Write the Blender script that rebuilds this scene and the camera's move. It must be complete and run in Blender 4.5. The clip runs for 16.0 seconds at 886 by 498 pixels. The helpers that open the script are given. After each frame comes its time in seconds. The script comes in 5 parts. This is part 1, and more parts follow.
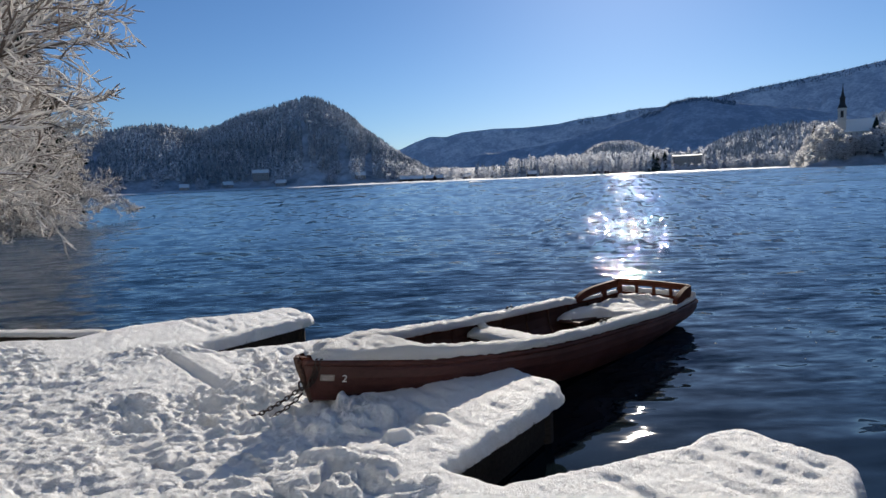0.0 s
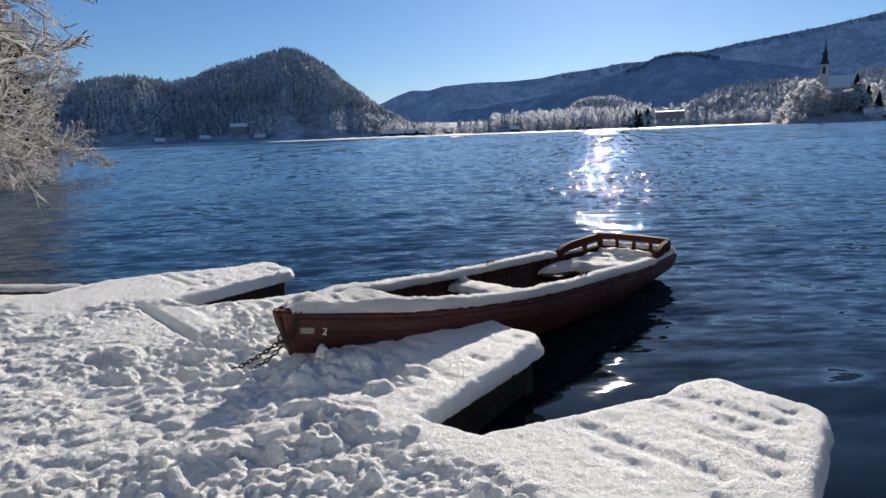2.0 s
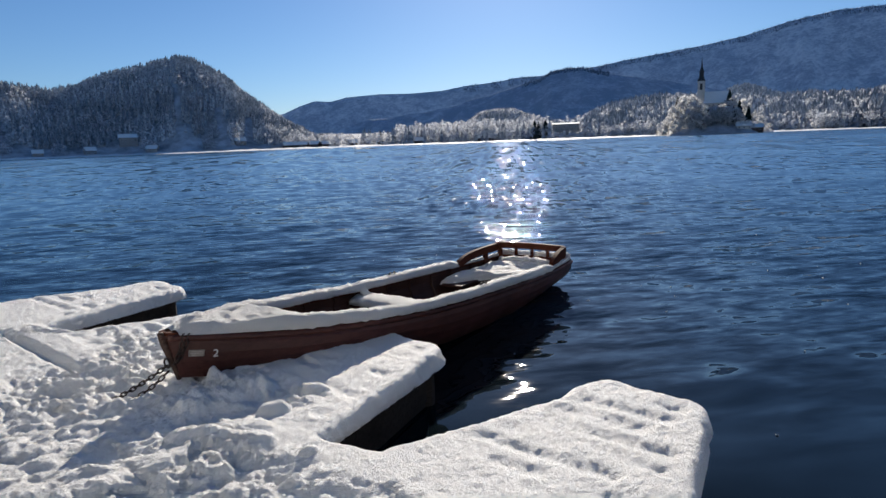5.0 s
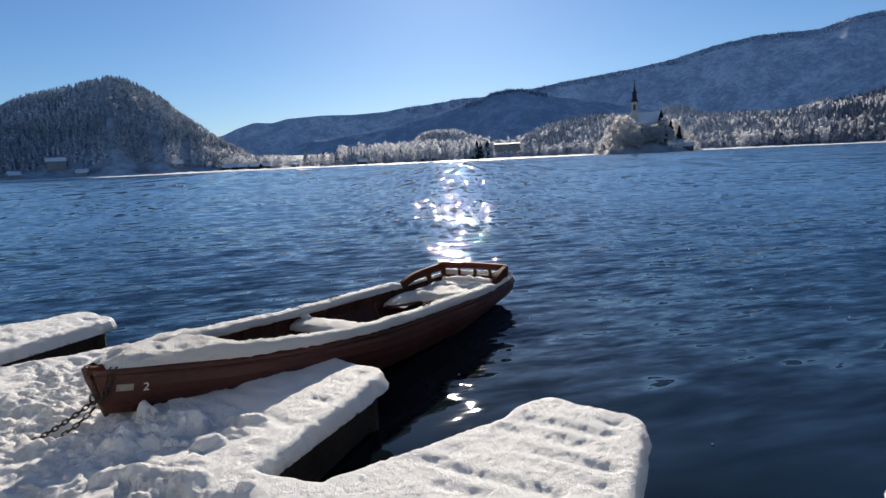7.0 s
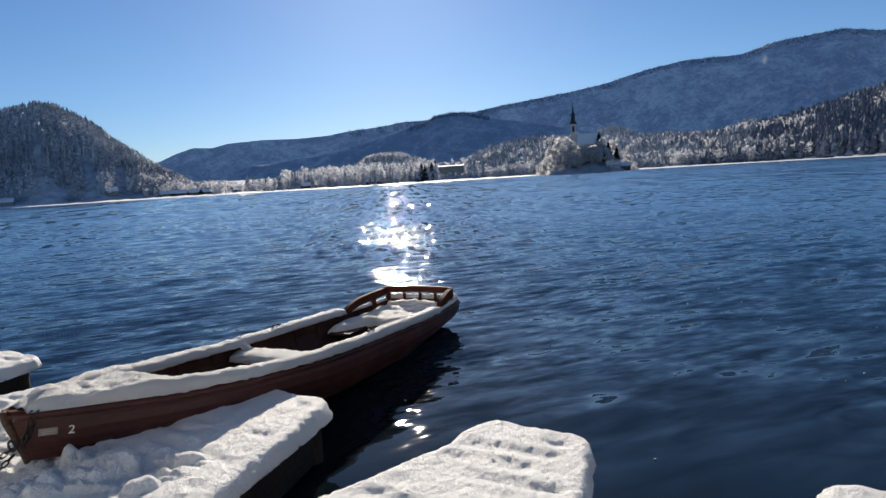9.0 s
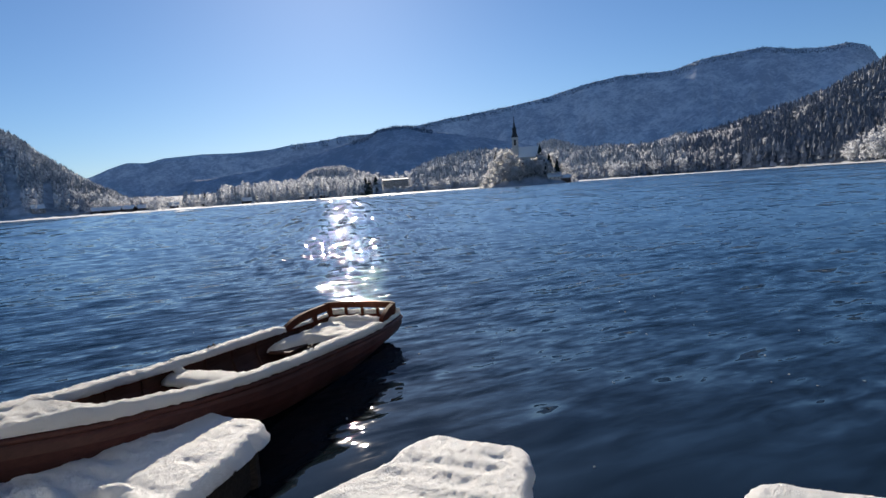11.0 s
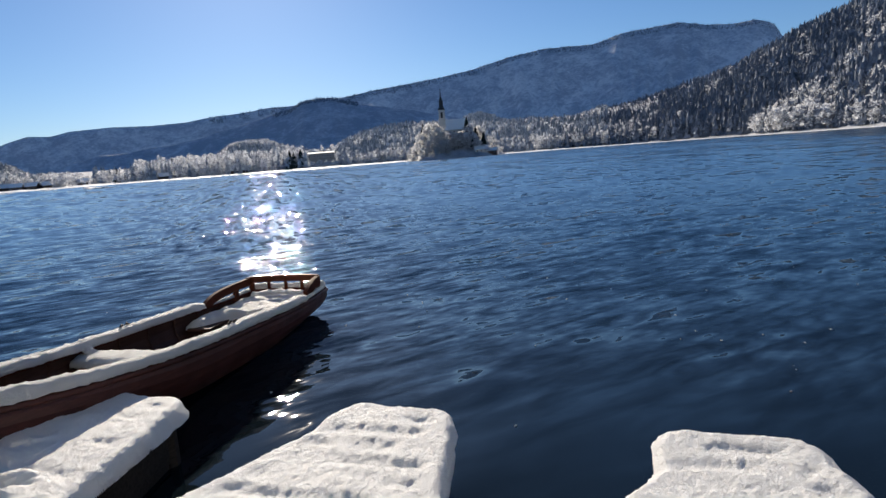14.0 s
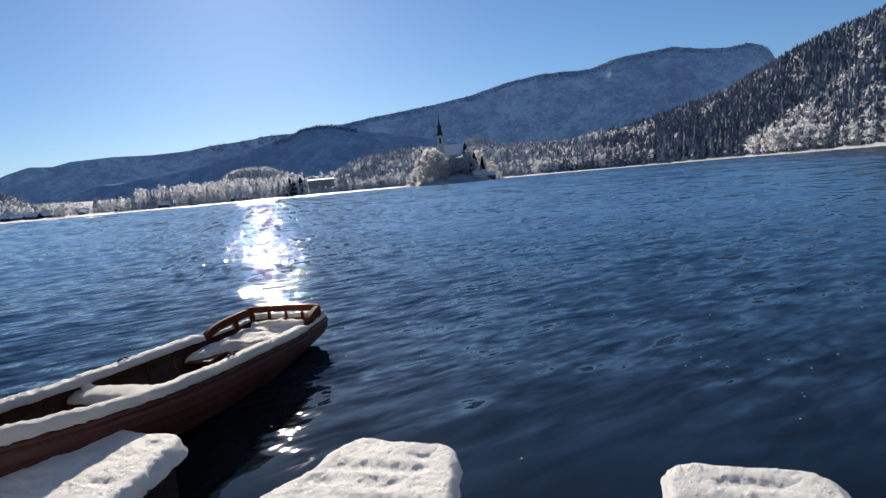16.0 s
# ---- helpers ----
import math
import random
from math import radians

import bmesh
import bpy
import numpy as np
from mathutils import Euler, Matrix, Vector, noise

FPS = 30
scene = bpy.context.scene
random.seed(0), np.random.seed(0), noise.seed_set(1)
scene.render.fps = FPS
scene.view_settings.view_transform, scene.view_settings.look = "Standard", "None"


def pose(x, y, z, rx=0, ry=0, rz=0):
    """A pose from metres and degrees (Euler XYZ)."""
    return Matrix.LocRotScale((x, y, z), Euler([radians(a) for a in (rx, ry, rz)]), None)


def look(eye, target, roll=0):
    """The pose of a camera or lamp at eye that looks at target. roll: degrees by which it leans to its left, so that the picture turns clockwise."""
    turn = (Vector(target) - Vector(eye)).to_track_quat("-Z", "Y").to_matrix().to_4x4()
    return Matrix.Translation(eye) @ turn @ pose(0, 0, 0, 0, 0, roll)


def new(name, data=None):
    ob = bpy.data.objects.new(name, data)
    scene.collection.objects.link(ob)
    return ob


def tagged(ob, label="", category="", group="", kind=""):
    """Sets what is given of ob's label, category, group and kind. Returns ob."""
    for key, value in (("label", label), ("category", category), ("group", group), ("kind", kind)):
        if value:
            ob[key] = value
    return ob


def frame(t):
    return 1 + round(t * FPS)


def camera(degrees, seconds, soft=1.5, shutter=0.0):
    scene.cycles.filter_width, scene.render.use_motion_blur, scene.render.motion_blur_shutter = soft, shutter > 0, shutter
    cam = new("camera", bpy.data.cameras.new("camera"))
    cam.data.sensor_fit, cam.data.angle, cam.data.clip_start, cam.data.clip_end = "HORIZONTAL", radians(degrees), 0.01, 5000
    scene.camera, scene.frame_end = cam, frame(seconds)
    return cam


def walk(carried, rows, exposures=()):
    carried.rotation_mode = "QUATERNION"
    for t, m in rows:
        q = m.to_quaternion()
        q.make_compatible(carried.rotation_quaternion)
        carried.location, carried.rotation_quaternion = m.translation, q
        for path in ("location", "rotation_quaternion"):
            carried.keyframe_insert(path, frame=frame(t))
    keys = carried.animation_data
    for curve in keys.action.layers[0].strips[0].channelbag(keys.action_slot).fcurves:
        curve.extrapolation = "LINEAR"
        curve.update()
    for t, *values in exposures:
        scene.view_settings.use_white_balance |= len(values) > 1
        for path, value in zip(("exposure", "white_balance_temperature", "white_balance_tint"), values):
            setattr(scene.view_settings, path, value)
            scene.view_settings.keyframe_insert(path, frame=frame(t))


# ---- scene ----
cam = camera(70.91, 16.0)
PATH = [
    (0.0, pose(-0.000, -0.000, 1.950, 83.68, 2.40, -0.00)),
    (0.5, pose(-0.003, 0.032, 1.929, 81.79, 2.73, 0.60)),
    (1.0, pose(-0.003, 0.010, 1.926, 80.32, 2.50, 0.48)),
    (1.5, pose(0.004, 0.036, 1.918, 79.65, 2.04, -0.49)),
    (2.0, pose(0.010, 0.041, 1.920, 79.56, 2.11, -1.63)),
    (2.5, pose(0.021, 0.046, 1.921, 80.09, 1.79, -2.52)),
    (3.0, pose(0.027, 0.041, 1.920, 80.41, 1.93, -3.79)),
    (3.5, pose(0.038, 0.044, 1.922, 80.22, 1.86, -5.08)),
    (4.0, pose(0.053, 0.052, 1.920, 80.13, 2.00, -7.01)),
    (6.5, pose(0.109, 0.075, 1.923, 81.27, 2.29, -14.07)),
    (7.0, pose(0.119, 0.073, 1.928, 81.88, 2.64, -15.43)),
    (7.5, pose(0.131, 0.085, 1.931, 82.25, 3.07, -16.71)),
    (8.0, pose(0.138, 0.071, 1.940, 82.74, 3.22, -17.93)),
    (8.5, pose(0.149, 0.076, 1.940, 83.21, 3.21, -19.25)),
    (9.0, pose(0.160, 0.079, 1.939, 83.65, 3.52, -20.46)),
    (11.5, pose(0.220, 0.066, 1.944, 84.68, 4.70, -26.95)),
    (12.0, pose(0.222, 0.053, 1.936, 84.74, 5.31, -28.31)),
    (12.5, pose(0.239, 0.035, 1.920, 84.18, 5.01, -29.52)),
    (13.0, pose(0.244, 0.039, 1.914, 83.16, 5.99, -30.86)),
    (13.5, pose(0.252, 0.047, 1.903, 82.34, 5.04, -31.79)),
    (14.0, pose(0.260, 0.047, 1.898, 81.59, 4.45, -32.19)),
    (14.5, pose(0.271, 0.058, 1.899, 81.53, 4.51, -32.29)),
    (15.0, pose(0.272, 0.063, 1.903, 81.71, 4.68, -32.49)),
    (15.5, pose(0.275, 0.071, 1.916, 82.27, 4.65, -32.54)),
    (16.0, pose(0.276, 0.081, 1.933, 83.85, 5.20, -32.27)),
]
walk(cam, PATH, [(0.0, 0.66, 5550, 10), (4.0, 0.68, 5550, 10), (9.0, 0.74, 5700, 10), (16.0, 0.76, 5750, 10)])

# ---------------------------------------------------------------- light
SUN_AZ, SUN_EL = 16.4, 22.0
world = bpy.data.worlds.new("sky")
scene.world = world
world.use_nodes = True
wn = world.node_tree
sky = wn.nodes.new("ShaderNodeTexSky")
sky.sky_type = "NISHITA"
sky.sun_disc = False
sky.sun_elevation = radians(SUN_EL)
sky.sun_rotation = radians(SUN_AZ)
sky.altitude = 480
sky.air_density = 1.0
sky.dust_density = 0.22
sky.ozone_density = 5.0
wn.links.new(sky.outputs[0], wn.nodes["Background"].inputs[0])
wn.nodes["Background"].inputs[1].default_value = 0.047

sun = new("sun", bpy.data.lights.new("sun", "SUN"))
sun.data.energy = 4.1
sun.data.angle = radians(0.55)
sun.data.color = (1.0, 0.82, 0.60)
sd = Vector((math.sin(radians(SUN_AZ)) * math.cos(radians(SUN_EL)), math.cos(radians(SUN_AZ)) * math.cos(radians(SUN_EL)), math.sin(radians(SUN_EL))))
sun.matrix_world = look(sd * 50, (0, 0, 0))


# ---------------------------------------------------------------- materials
class Mat:
    """A small node-graph writer."""

    def __init__(self, name):
        self.m = bpy.data.materials.new(name)
        self.m.use_nodes = True
        self.t = self.m.node_tree
        self.b = self.t.nodes["Principled BSDF"]
        self.out = self.t.nodes["Material Output"]

    def node(self, kind, **values):
        n = self.t.nodes.new(kind)
        for k, v in values.items():
            if k in n.inputs:
                self.put(n.inputs[k], v)
        return n

    def put(self, sock, v):
        if isinstance(v, bpy.types.NodeSocket):
            self.t.links.new(v, sock)
        elif isinstance(v, tuple) and len(v) == 3 and sock.type == "RGBA":
            sock.default_value = (*v, 1)
        else:
            sock.default_value = v

    def coords(self, scale=(1, 1, 1), kind="Object", turn=0.0):
        tc = self.node("ShaderNodeTexCoord")
        mp = self.node("ShaderNodeMapping", Scale=scale, Rotation=(0, 0, turn))
        self.t.links.new(tc.outputs[kind], mp.inputs[0])
        return mp.outputs[0]

    def noise(self, scale, detail=4.0, rough=0.55, vec=None, distort=0.0):
        n = self.node("ShaderNodeTexNoise", Scale=scale, Detail=detail, Roughness=rough, Distortion=distort)
        if vec is not None:
            self.put(n.inputs["Vector"], vec)
        return n.outputs["Fac"]

    def ramp(self, fac, *stops):
        n = self.node("ShaderNodeValToRGB")
        self.put(n.inputs[0], fac)
        e = n.color_ramp.elements
        while len(e) < len(stops):
            e.new(0.5)
        for k, (p, c) in zip(e, stops):
            k.position = p
            k.color = (c, c, c, 1) if isinstance(c, (int, float)) else (*c, 1)
        return n.outputs[0]

    def mix(self, fac, a, b):
        n = self.t.nodes.new("ShaderNodeMix")
        n.data_type = "RGBA"
        self.put(n.inputs[0], fac)
        self.put(n.inputs[6], a)
        self.put(n.inputs[7], b)
        return n.outputs[2]

    def calc(self, op, a, b=0.0):
        n = self.t.nodes.new("ShaderNodeMath")
        n.operation = op
        self.put(n.inputs[0], a)
        self.put(n.inputs[1], b)
        return n.outputs[0]

    def bump(self, height, strength=0.5, dist=0.01, normal=None):
        n = self.node("ShaderNodeBump", Strength=strength, Distance=dist, Height=height)
        if normal is not None:
            self.put(n.inputs["Normal"], normal)
        return n.outputs[0]

    def up(self):
        g = self.node("ShaderNodeNewGeometry")
        s = self.node("ShaderNodeSeparateXYZ")
        self.t.links.new(g.outputs["Normal"], s.inputs[0])
        return s.outputs[2]

    def island(self):
        return self.node("ShaderNodeNewGeometry").outputs["Random Per Island"]

    def set(self, **values):
        for k, v in values.items():
            self.put(self.b.inputs[k.replace("_", " ")], v)
        return self.m


def wood(name, dark, light, scale=1.0, rough=0.5, gloss=0.0, axis=(0.6, 9, 9)):
    k = Mat(name)
    v = k.coords(tuple(a * scale for a in axis))
    grain = k.noise(6, 6, 0.6, v, 0.6)
    blot = k.noise(2.2, 3, 0.5, k.coords((1, 1, 1)))
    col = k.mix(k.ramp(grain, (0.3, 0.0), (0.75, 1.0)), dark, light)
    col = k.mix(k.ramp(blot, (0.35, 0.0), (0.75, 0.6)), col, tuple(c * 0.45 for c in dark))
    nrm = k.bump(grain, 0.35, 0.003)
    r = k.ramp(blot, (0.2, rough - 0.12), (0.8, rough + 0.15))
    return k.set(Base_Color=col, Roughness=r, Normal=nrm, Coat_Weight=gloss, Coat_Roughness=0.25, Specular_IOR_Level=0.22 if gloss else 0.12)


def snow_mat(name, tint=(0.94, 0.94, 0.91), grain=1.0):
    k = Mat(name)
    fine = k.noise(170 * grain, 3, 0.7, k.coords())
    mid = k.noise(85 * grain, 3, 0.7, k.coords())
    big = k.noise(2.5, 3, 0.5, k.coords())
    col = k.mix(k.ramp(big, (0.35, 0.0), (0.7, 1.0)), tint, tuple(c * 0.93 for c in tint))
    n1 = k.bump(mid, 1.0, 0.024)
    n2 = k.bump(fine, 0.9, 0.005, n1)
    return k.set(Base_Color=col, Roughness=0.62, Normal=n2, Subsurface_Weight=0.30, Subsurface_Radius=(1.0, 0.95, 0.9), Subsurface_Scale=0.012, Specular_IOR_Level=0.3)


SNOW = snow_mat("fresh_snow")


def trampled_snow():
    k = Mat("trampled_snow")
    v = k.coords()
    fine = k.noise(160, 3, 0.7, v)
    mid = k.noise(85, 3, 0.7, v)
    big = k.noise(1.1, 4, 0.6, v)
    att = k.node("ShaderNodeAttribute")
    att.attribute_name = "trodden"
    dirt = k.calc("MULTIPLY", k.ramp(k.noise(7, 5, 0.7, v), (0.5, 0.0), (0.74, 1.0)), att.outputs["Fac"])
    col = k.mix(k.ramp(big, (0.35, 0.0), (0.7, 1.0)), (0.94, 0.94, 0.91), (0.90, 0.90, 0.87))
    col = k.mix(k.calc("MULTIPLY", dirt, 0.42), col, (0.42, 0.39, 0.33))
    n1 = k.bump(mid, 1.0, 0.024)
    n2 = k.bump(fine, 0.9, 0.005, n1)
    return k.set(Base_Color=col, Roughness=0.62, Normal=n2, Subsurface_Weight=0.30, Subsurface_Radius=(1.0, 0.95, 0.9), Subsurface_Scale=0.012, Specular_IOR_Level=0.3)


# width, length, cross and running slope of each wave group, and the distances over which it comes and goes
TRAINS = (
    (0.55, 0.36, 0.22, 0.46, 10, 16, 24, 36),
    (0.8, 1.2, 0.22, 0.44, 24, 36, 55, 80),
    (1.7, 7.0, 0.22, 0.44, 55, 80, 120, 180),
    (3.8, 40.0, 0.22, 0.44, 120, 180, 280, 420),
    (11.0, 300.0, 0.20, 0.42, 280, 420, 1000, 1000.1),
    (0.30, 1.6, 0.56, 0.50, 12, 18, 28, 42),
    (0.6, 8.0, 0.56, 0.50, 28, 42, 65, 95),
    (1.3, 42.0, 0.58, 0.50, 65, 95, 150, 220),
    (2.8, 220.0, 0.58, 0.50, 150, 220, 330, 500),
    (6.0, 1000.0, 0.58, 0.50, 330, 500, 1000, 1000.1),
)


def water_mat():
    k = Mat("lake_water")

    def slopes(scale, detail, sx, sy, turn, seed):
        n = k.node("ShaderNodeTexNoise", Scale=1.0, Detail=detail, Roughness=0.55, Distortion=0.35)
        k.put(n.inputs["Vector"], k.coords((*scale, 1), turn=turn))
        a = k.node("ShaderNodeVectorMath")
        a.operation = "SUBTRACT"
        k.put(a.inputs[0], n.outputs["Color"])
        a.inputs[1].default_value = (0.5, 0.5, 0.5)
        b = k.node("ShaderNodeVectorMath")
        b.operation = "MULTIPLY"
        k.put(b.inputs[0], a.outputs[0])
        b.inputs[1].default_value = (sx, sy, 0.0)
        return b.outputs[0]

    def vec(op, a, b):
        n = k.node("ShaderNodeVectorMath")
        n.operation = op
        k.put(n.inputs[0], a)
        k.put(n.inputs["Scale"] if op == "SCALE" else n.inputs[1], b)
        return n.outputs[0]

    def train(wide, deep, detail, sx, sy, weight, turn=16.4, seed=0.0):
        """Wave groups of a given width and length, running along a bearing."""
        a = k.node("ShaderNodeMapping", Rotation=(0, 0, radians(turn)), Location=(seed, seed * 0.7, seed * 0.3))
        k.put(a.inputs["Vector"], k.node("ShaderNodeTexCoord").outputs["Object"])
        b = k.node("ShaderNodeMapping", Scale=(1 / wide, 1 / deep, 1))
        k.put(b.inputs["Vector"], a.outputs[0])
        n = k.node("ShaderNodeTexNoise", Scale=1.0, Detail=detail, Roughness=0.5, Distortion=0.2)
        k.put(n.inputs["Vector"], b.outputs[0])
        c = vec("MULTIPLY", vec("SUBTRACT", n.outputs["Color"], (0.5, 0.5, 0.5)), (sx, sy, 0.0))
        return vec("SCALE", c, weight)

    # the surface lies calmer in the lee of the jetty, and the waves lengthen with the fetch
    calm = k.node("ShaderNodeVectorMath")
    calm.operation = "LENGTH"
    k.put(calm.inputs[0], k.coords())
    r = calm.outputs["Value"]
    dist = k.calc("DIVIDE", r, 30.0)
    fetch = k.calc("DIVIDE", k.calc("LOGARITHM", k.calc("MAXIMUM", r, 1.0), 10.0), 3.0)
    gust = k.ramp(k.noise(0.06, 2, 0.5, k.coords((0.6, 1.6, 1))), (0.35, 0.72), (0.65, 1.0))
    swell = slopes((0.30, 0.95), 1, 0.10, 0.30, radians(-10), 1)
    clump = k.ramp(k.noise(1.0, 2, 0.5, k.coords((0.45, 0.8, 1), turn=radians(20))), (0.38, 0.55), (0.62, 1.15))
    gust = k.calc("MULTIPLY", gust, clump)
    chop = vec("SCALE", slopes((1.35, 3.6), 3, 0.80, 1.15, radians(7), 2), k.calc("MULTIPLY", gust, k.ramp(dist, (0.13, 0.18), (0.20, 0.65), (0.40, 0.80), (0.7, 0.22), (1.0, 0.0))))
    rip = vec("SCALE", slopes((4.0, 9.0), 1, 0.26, 0.60, radians(-4), 3), k.ramp(dist, (0.15, 0.0), (0.22, 0.45), (0.4, 0.5), (0.6, 0.12), (1.0, 0.0)))
    swell = vec("SCALE", swell, k.ramp(dist, (0.10, 0.55), (0.5, 0.8), (1.0, 0.5)))
    waves = vec("ADD", vec("ADD", swell, chop), rip)
    # a ruffled wind lane runs out along one bearing
    xyz = k.node("ShaderNodeSeparateXYZ")
    k.put(xyz.inputs[0], k.node("ShaderNodeTexCoord").outputs["Object"])
    across = k.calc("SUBTRACT", k.calc("MULTIPLY", xyz.outputs[0], math.cos(radians(16.4))), k.calc("MULTIPLY", xyz.outputs[1], math.sin(radians(16.4))))
    lane = k.ramp(k.calc("DIVIDE", k.calc("ABSOLUTE", across), r), (0.10, 1.0), (0.22, 0.0))
    for wide, deep, sx, sy, w0, w1, w2, w3 in TRAINS:
        up = [math.log10(w) / 3 for w in (w0, w1, w2, w3)]
        group = k.ramp(fetch, (up[0], 0.0), (up[1], 1.0), (up[2], 1.0), (up[3], 0.0))
        if sx > sy:
            group = k.calc("MULTIPLY", group, lane)
        waves = vec("ADD", waves, train(wide, deep, 1.0 if sx > sy else 2.0, sx, sy, group, 16.4 if sx > sy else 0.0, w0 + 31 * wide))
    # wavelets run in from the open lake: their fronts, turned to the jetty, are the steeper faces
    shoreward = vec("NORMALIZE", k.coords((-1, -1, 0)), (0, 0, 0))
    fronts = vec("SCALE", shoreward, k.ramp(fetch, (0.2, 0.0), (0.34, 0.066), (0.48, 0.070), (0.62, 0.072), (0.80, 0.074), (0.97, 0.076)))
    total = vec("ADD", vec("ADD", waves, fronts), (0.0, 0.0, 1.0))
    nrm = k.node("ShaderNodeVectorMath")
    nrm.operation = "NORMALIZE"
    k.put(nrm.inputs[0], total)
    # dark near the jetty; the far blue also carries missing mist and sky sheen
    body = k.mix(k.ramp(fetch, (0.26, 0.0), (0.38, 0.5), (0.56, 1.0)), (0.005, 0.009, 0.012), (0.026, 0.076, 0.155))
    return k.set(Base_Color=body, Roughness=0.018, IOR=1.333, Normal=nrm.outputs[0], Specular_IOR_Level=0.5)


def ground_mat():
    k = Mat("snowy_ground")
    v = k.coords()
    speck = k.noise(0.05, 6, 0.7, v)
    streak = k.noise(0.008, 5, 0.65, v)
    f = k.ramp(k.calc("ADD", k.calc("MULTIPLY", speck, 0.6), k.calc("MULTIPLY", streak, 0.4)), (0.40, 0.0), (0.62, 1.0))
    col = k.mix(f, (0.22, 0.235, 0.25), (0.72, 0.74, 0.77))
    return k.set(Base_Color=col, Roughness=0.9)


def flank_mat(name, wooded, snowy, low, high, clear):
    """Far mountainside: wooded gullies between snowier ribs, and a few open snowfields; haze is in the colours."""
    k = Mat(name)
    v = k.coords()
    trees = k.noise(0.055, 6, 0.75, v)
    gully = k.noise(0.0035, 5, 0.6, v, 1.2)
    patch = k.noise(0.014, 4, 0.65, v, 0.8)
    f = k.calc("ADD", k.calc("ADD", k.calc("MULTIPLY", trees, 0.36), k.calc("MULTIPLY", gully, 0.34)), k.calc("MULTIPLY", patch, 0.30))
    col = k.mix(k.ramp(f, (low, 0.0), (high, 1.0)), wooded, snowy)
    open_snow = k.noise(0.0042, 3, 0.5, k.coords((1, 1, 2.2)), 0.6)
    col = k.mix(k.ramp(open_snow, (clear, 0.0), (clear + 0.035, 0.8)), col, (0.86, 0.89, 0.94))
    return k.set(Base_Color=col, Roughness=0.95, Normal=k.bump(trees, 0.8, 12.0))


def frosted_needles(name, dark, frost, amount):
    k = Mat(name)
    f = k.calc("ADD", k.up(), k.calc("MULTIPLY", k.island(), 0.9))
    f = k.ramp(k.calc("MULTIPLY", f, 0.6), (0.62 - amount, 0.0), (1.0 - amount * 0.6, 1.0))
    n = k.noise(0.6, 4, 0.7, k.coords())
    f = k.calc("MULTIPLY", f, k.ramp(n, (0.3, 0.35), (0.65, 1.0)))
    f = k.calc("MULTIPLY", f, k.ramp(k.noise(0.013, 4, 0.6, k.coords()), (0.40, 0.48), (0.60, 1.1)))
    return k.set(Base_Color=k.mix(f, dark, frost), Roughness=0.85, Specular_IOR_Level=0.2)


def frosted_twigs(name, dark, frost, share=0.45, topped=0.0):
    k = Mat(name)
    r = k.island()
    if topped:
        r = k.calc("ADD", k.calc("ADD", k.calc("MULTIPLY", r, 0.45), k.calc("MULTIPLY", k.up(), topped)), 0.16)
    col = k.mix(k.ramp(r, (0.05, 0.0), (0.35, 0.8), (1.0, 1.0)), dark, frost)
    k.put(k.b.inputs["Base Color"], col)
    k.put(k.b.inputs["Roughness"], 0.8)
    tr = k.node("ShaderNodeBsdfTranslucent", Color=col)
    mx = k.node("ShaderNodeMixShader", Fac=share)
    k.t.links.new(k.b.outputs[0], mx.inputs[1])
    k.t.links.new(tr.outputs[0], mx.inputs[2])
    k.t.links.new(mx.outputs[0], k.out.inputs[0])
    return k.m


def plain(name, col, rough=0.6, metal=0.0, var=0.25, scale=12.0):
    k = Mat(name)
    n = k.noise(scale, 4, 0.6, k.coords())
    c = k.mix(k.ramp(n, (0.3, 0.0), (0.7, 1.0)), col, tuple(x * (1 - var) for x in col))
    return k.set(Base_Color=c, Roughness=k.ramp(n, (0.3, max(rough - 0.1, 0.05)), (0.7, min(rough + 0.1, 1))), Metallic=metal, Normal=k.bump(n, 0.2, 0.003))


TRODDEN = trampled_snow()
WATER = water_mat()
GROUND = ground_mat()
# The pale blue of both flank materials stands in for distance haze.
FLANK_HAZED = flank_mat("hazed_mountainside", (0.46, 0.52, 0.62), (0.88, 0.91, 0.96), 0.45, 0.57, 0.74)
FLANK_DARK_HAZED = flank_mat("hazed_dark_range", (0.36, 0.43, 0.54), (0.70, 0.75, 0.83), 0.47, 0.60, 0.76)
# Frosted spruce; its dark tone is also lifted and blued for haze.
NEEDLES = frosted_needles("frosted_spruce", (0.15, 0.18, 0.21), (0.80, 0.82, 0.85), 0.68)
# Crest spruces: the haze before them is mixed into this blue.
NEEDLES_HAZED = frosted_needles("hazed_distant_spruce", (0.13, 0.175, 0.25), (0.26, 0.32, 0.40), 0.0)
# Shaded copy of NEEDLES: flank shade darkens the frost, haze lifts the needles.
NEEDLES_SHADE = frosted_needles("shade_toned_spruce", (0.12, 0.145, 0.185), (0.44, 0.48, 0.55), 0.36)
NEEDLES_DARK = frosted_needles("dark_spruce", (0.016, 0.028, 0.022), (0.5, 0.54, 0.58), 0.02)
# The faint blue cast in this frost colour stands in for haze.
TWIGS = frosted_twigs("hoarfrost_twigs", (0.24, 0.255, 0.28), (0.86, 0.87, 0.89), 0.46)
TWIGS_ISLE = frosted_twigs("islet_hoarfrost", (0.20, 0.20, 0.205), (0.95, 0.945, 0.93), 0.58)
TWIGS_NEAR = frosted_twigs("hoarfrost_branches", (0.20, 0.17, 0.15), (0.96, 0.95, 0.93), 0.58, 0.36)


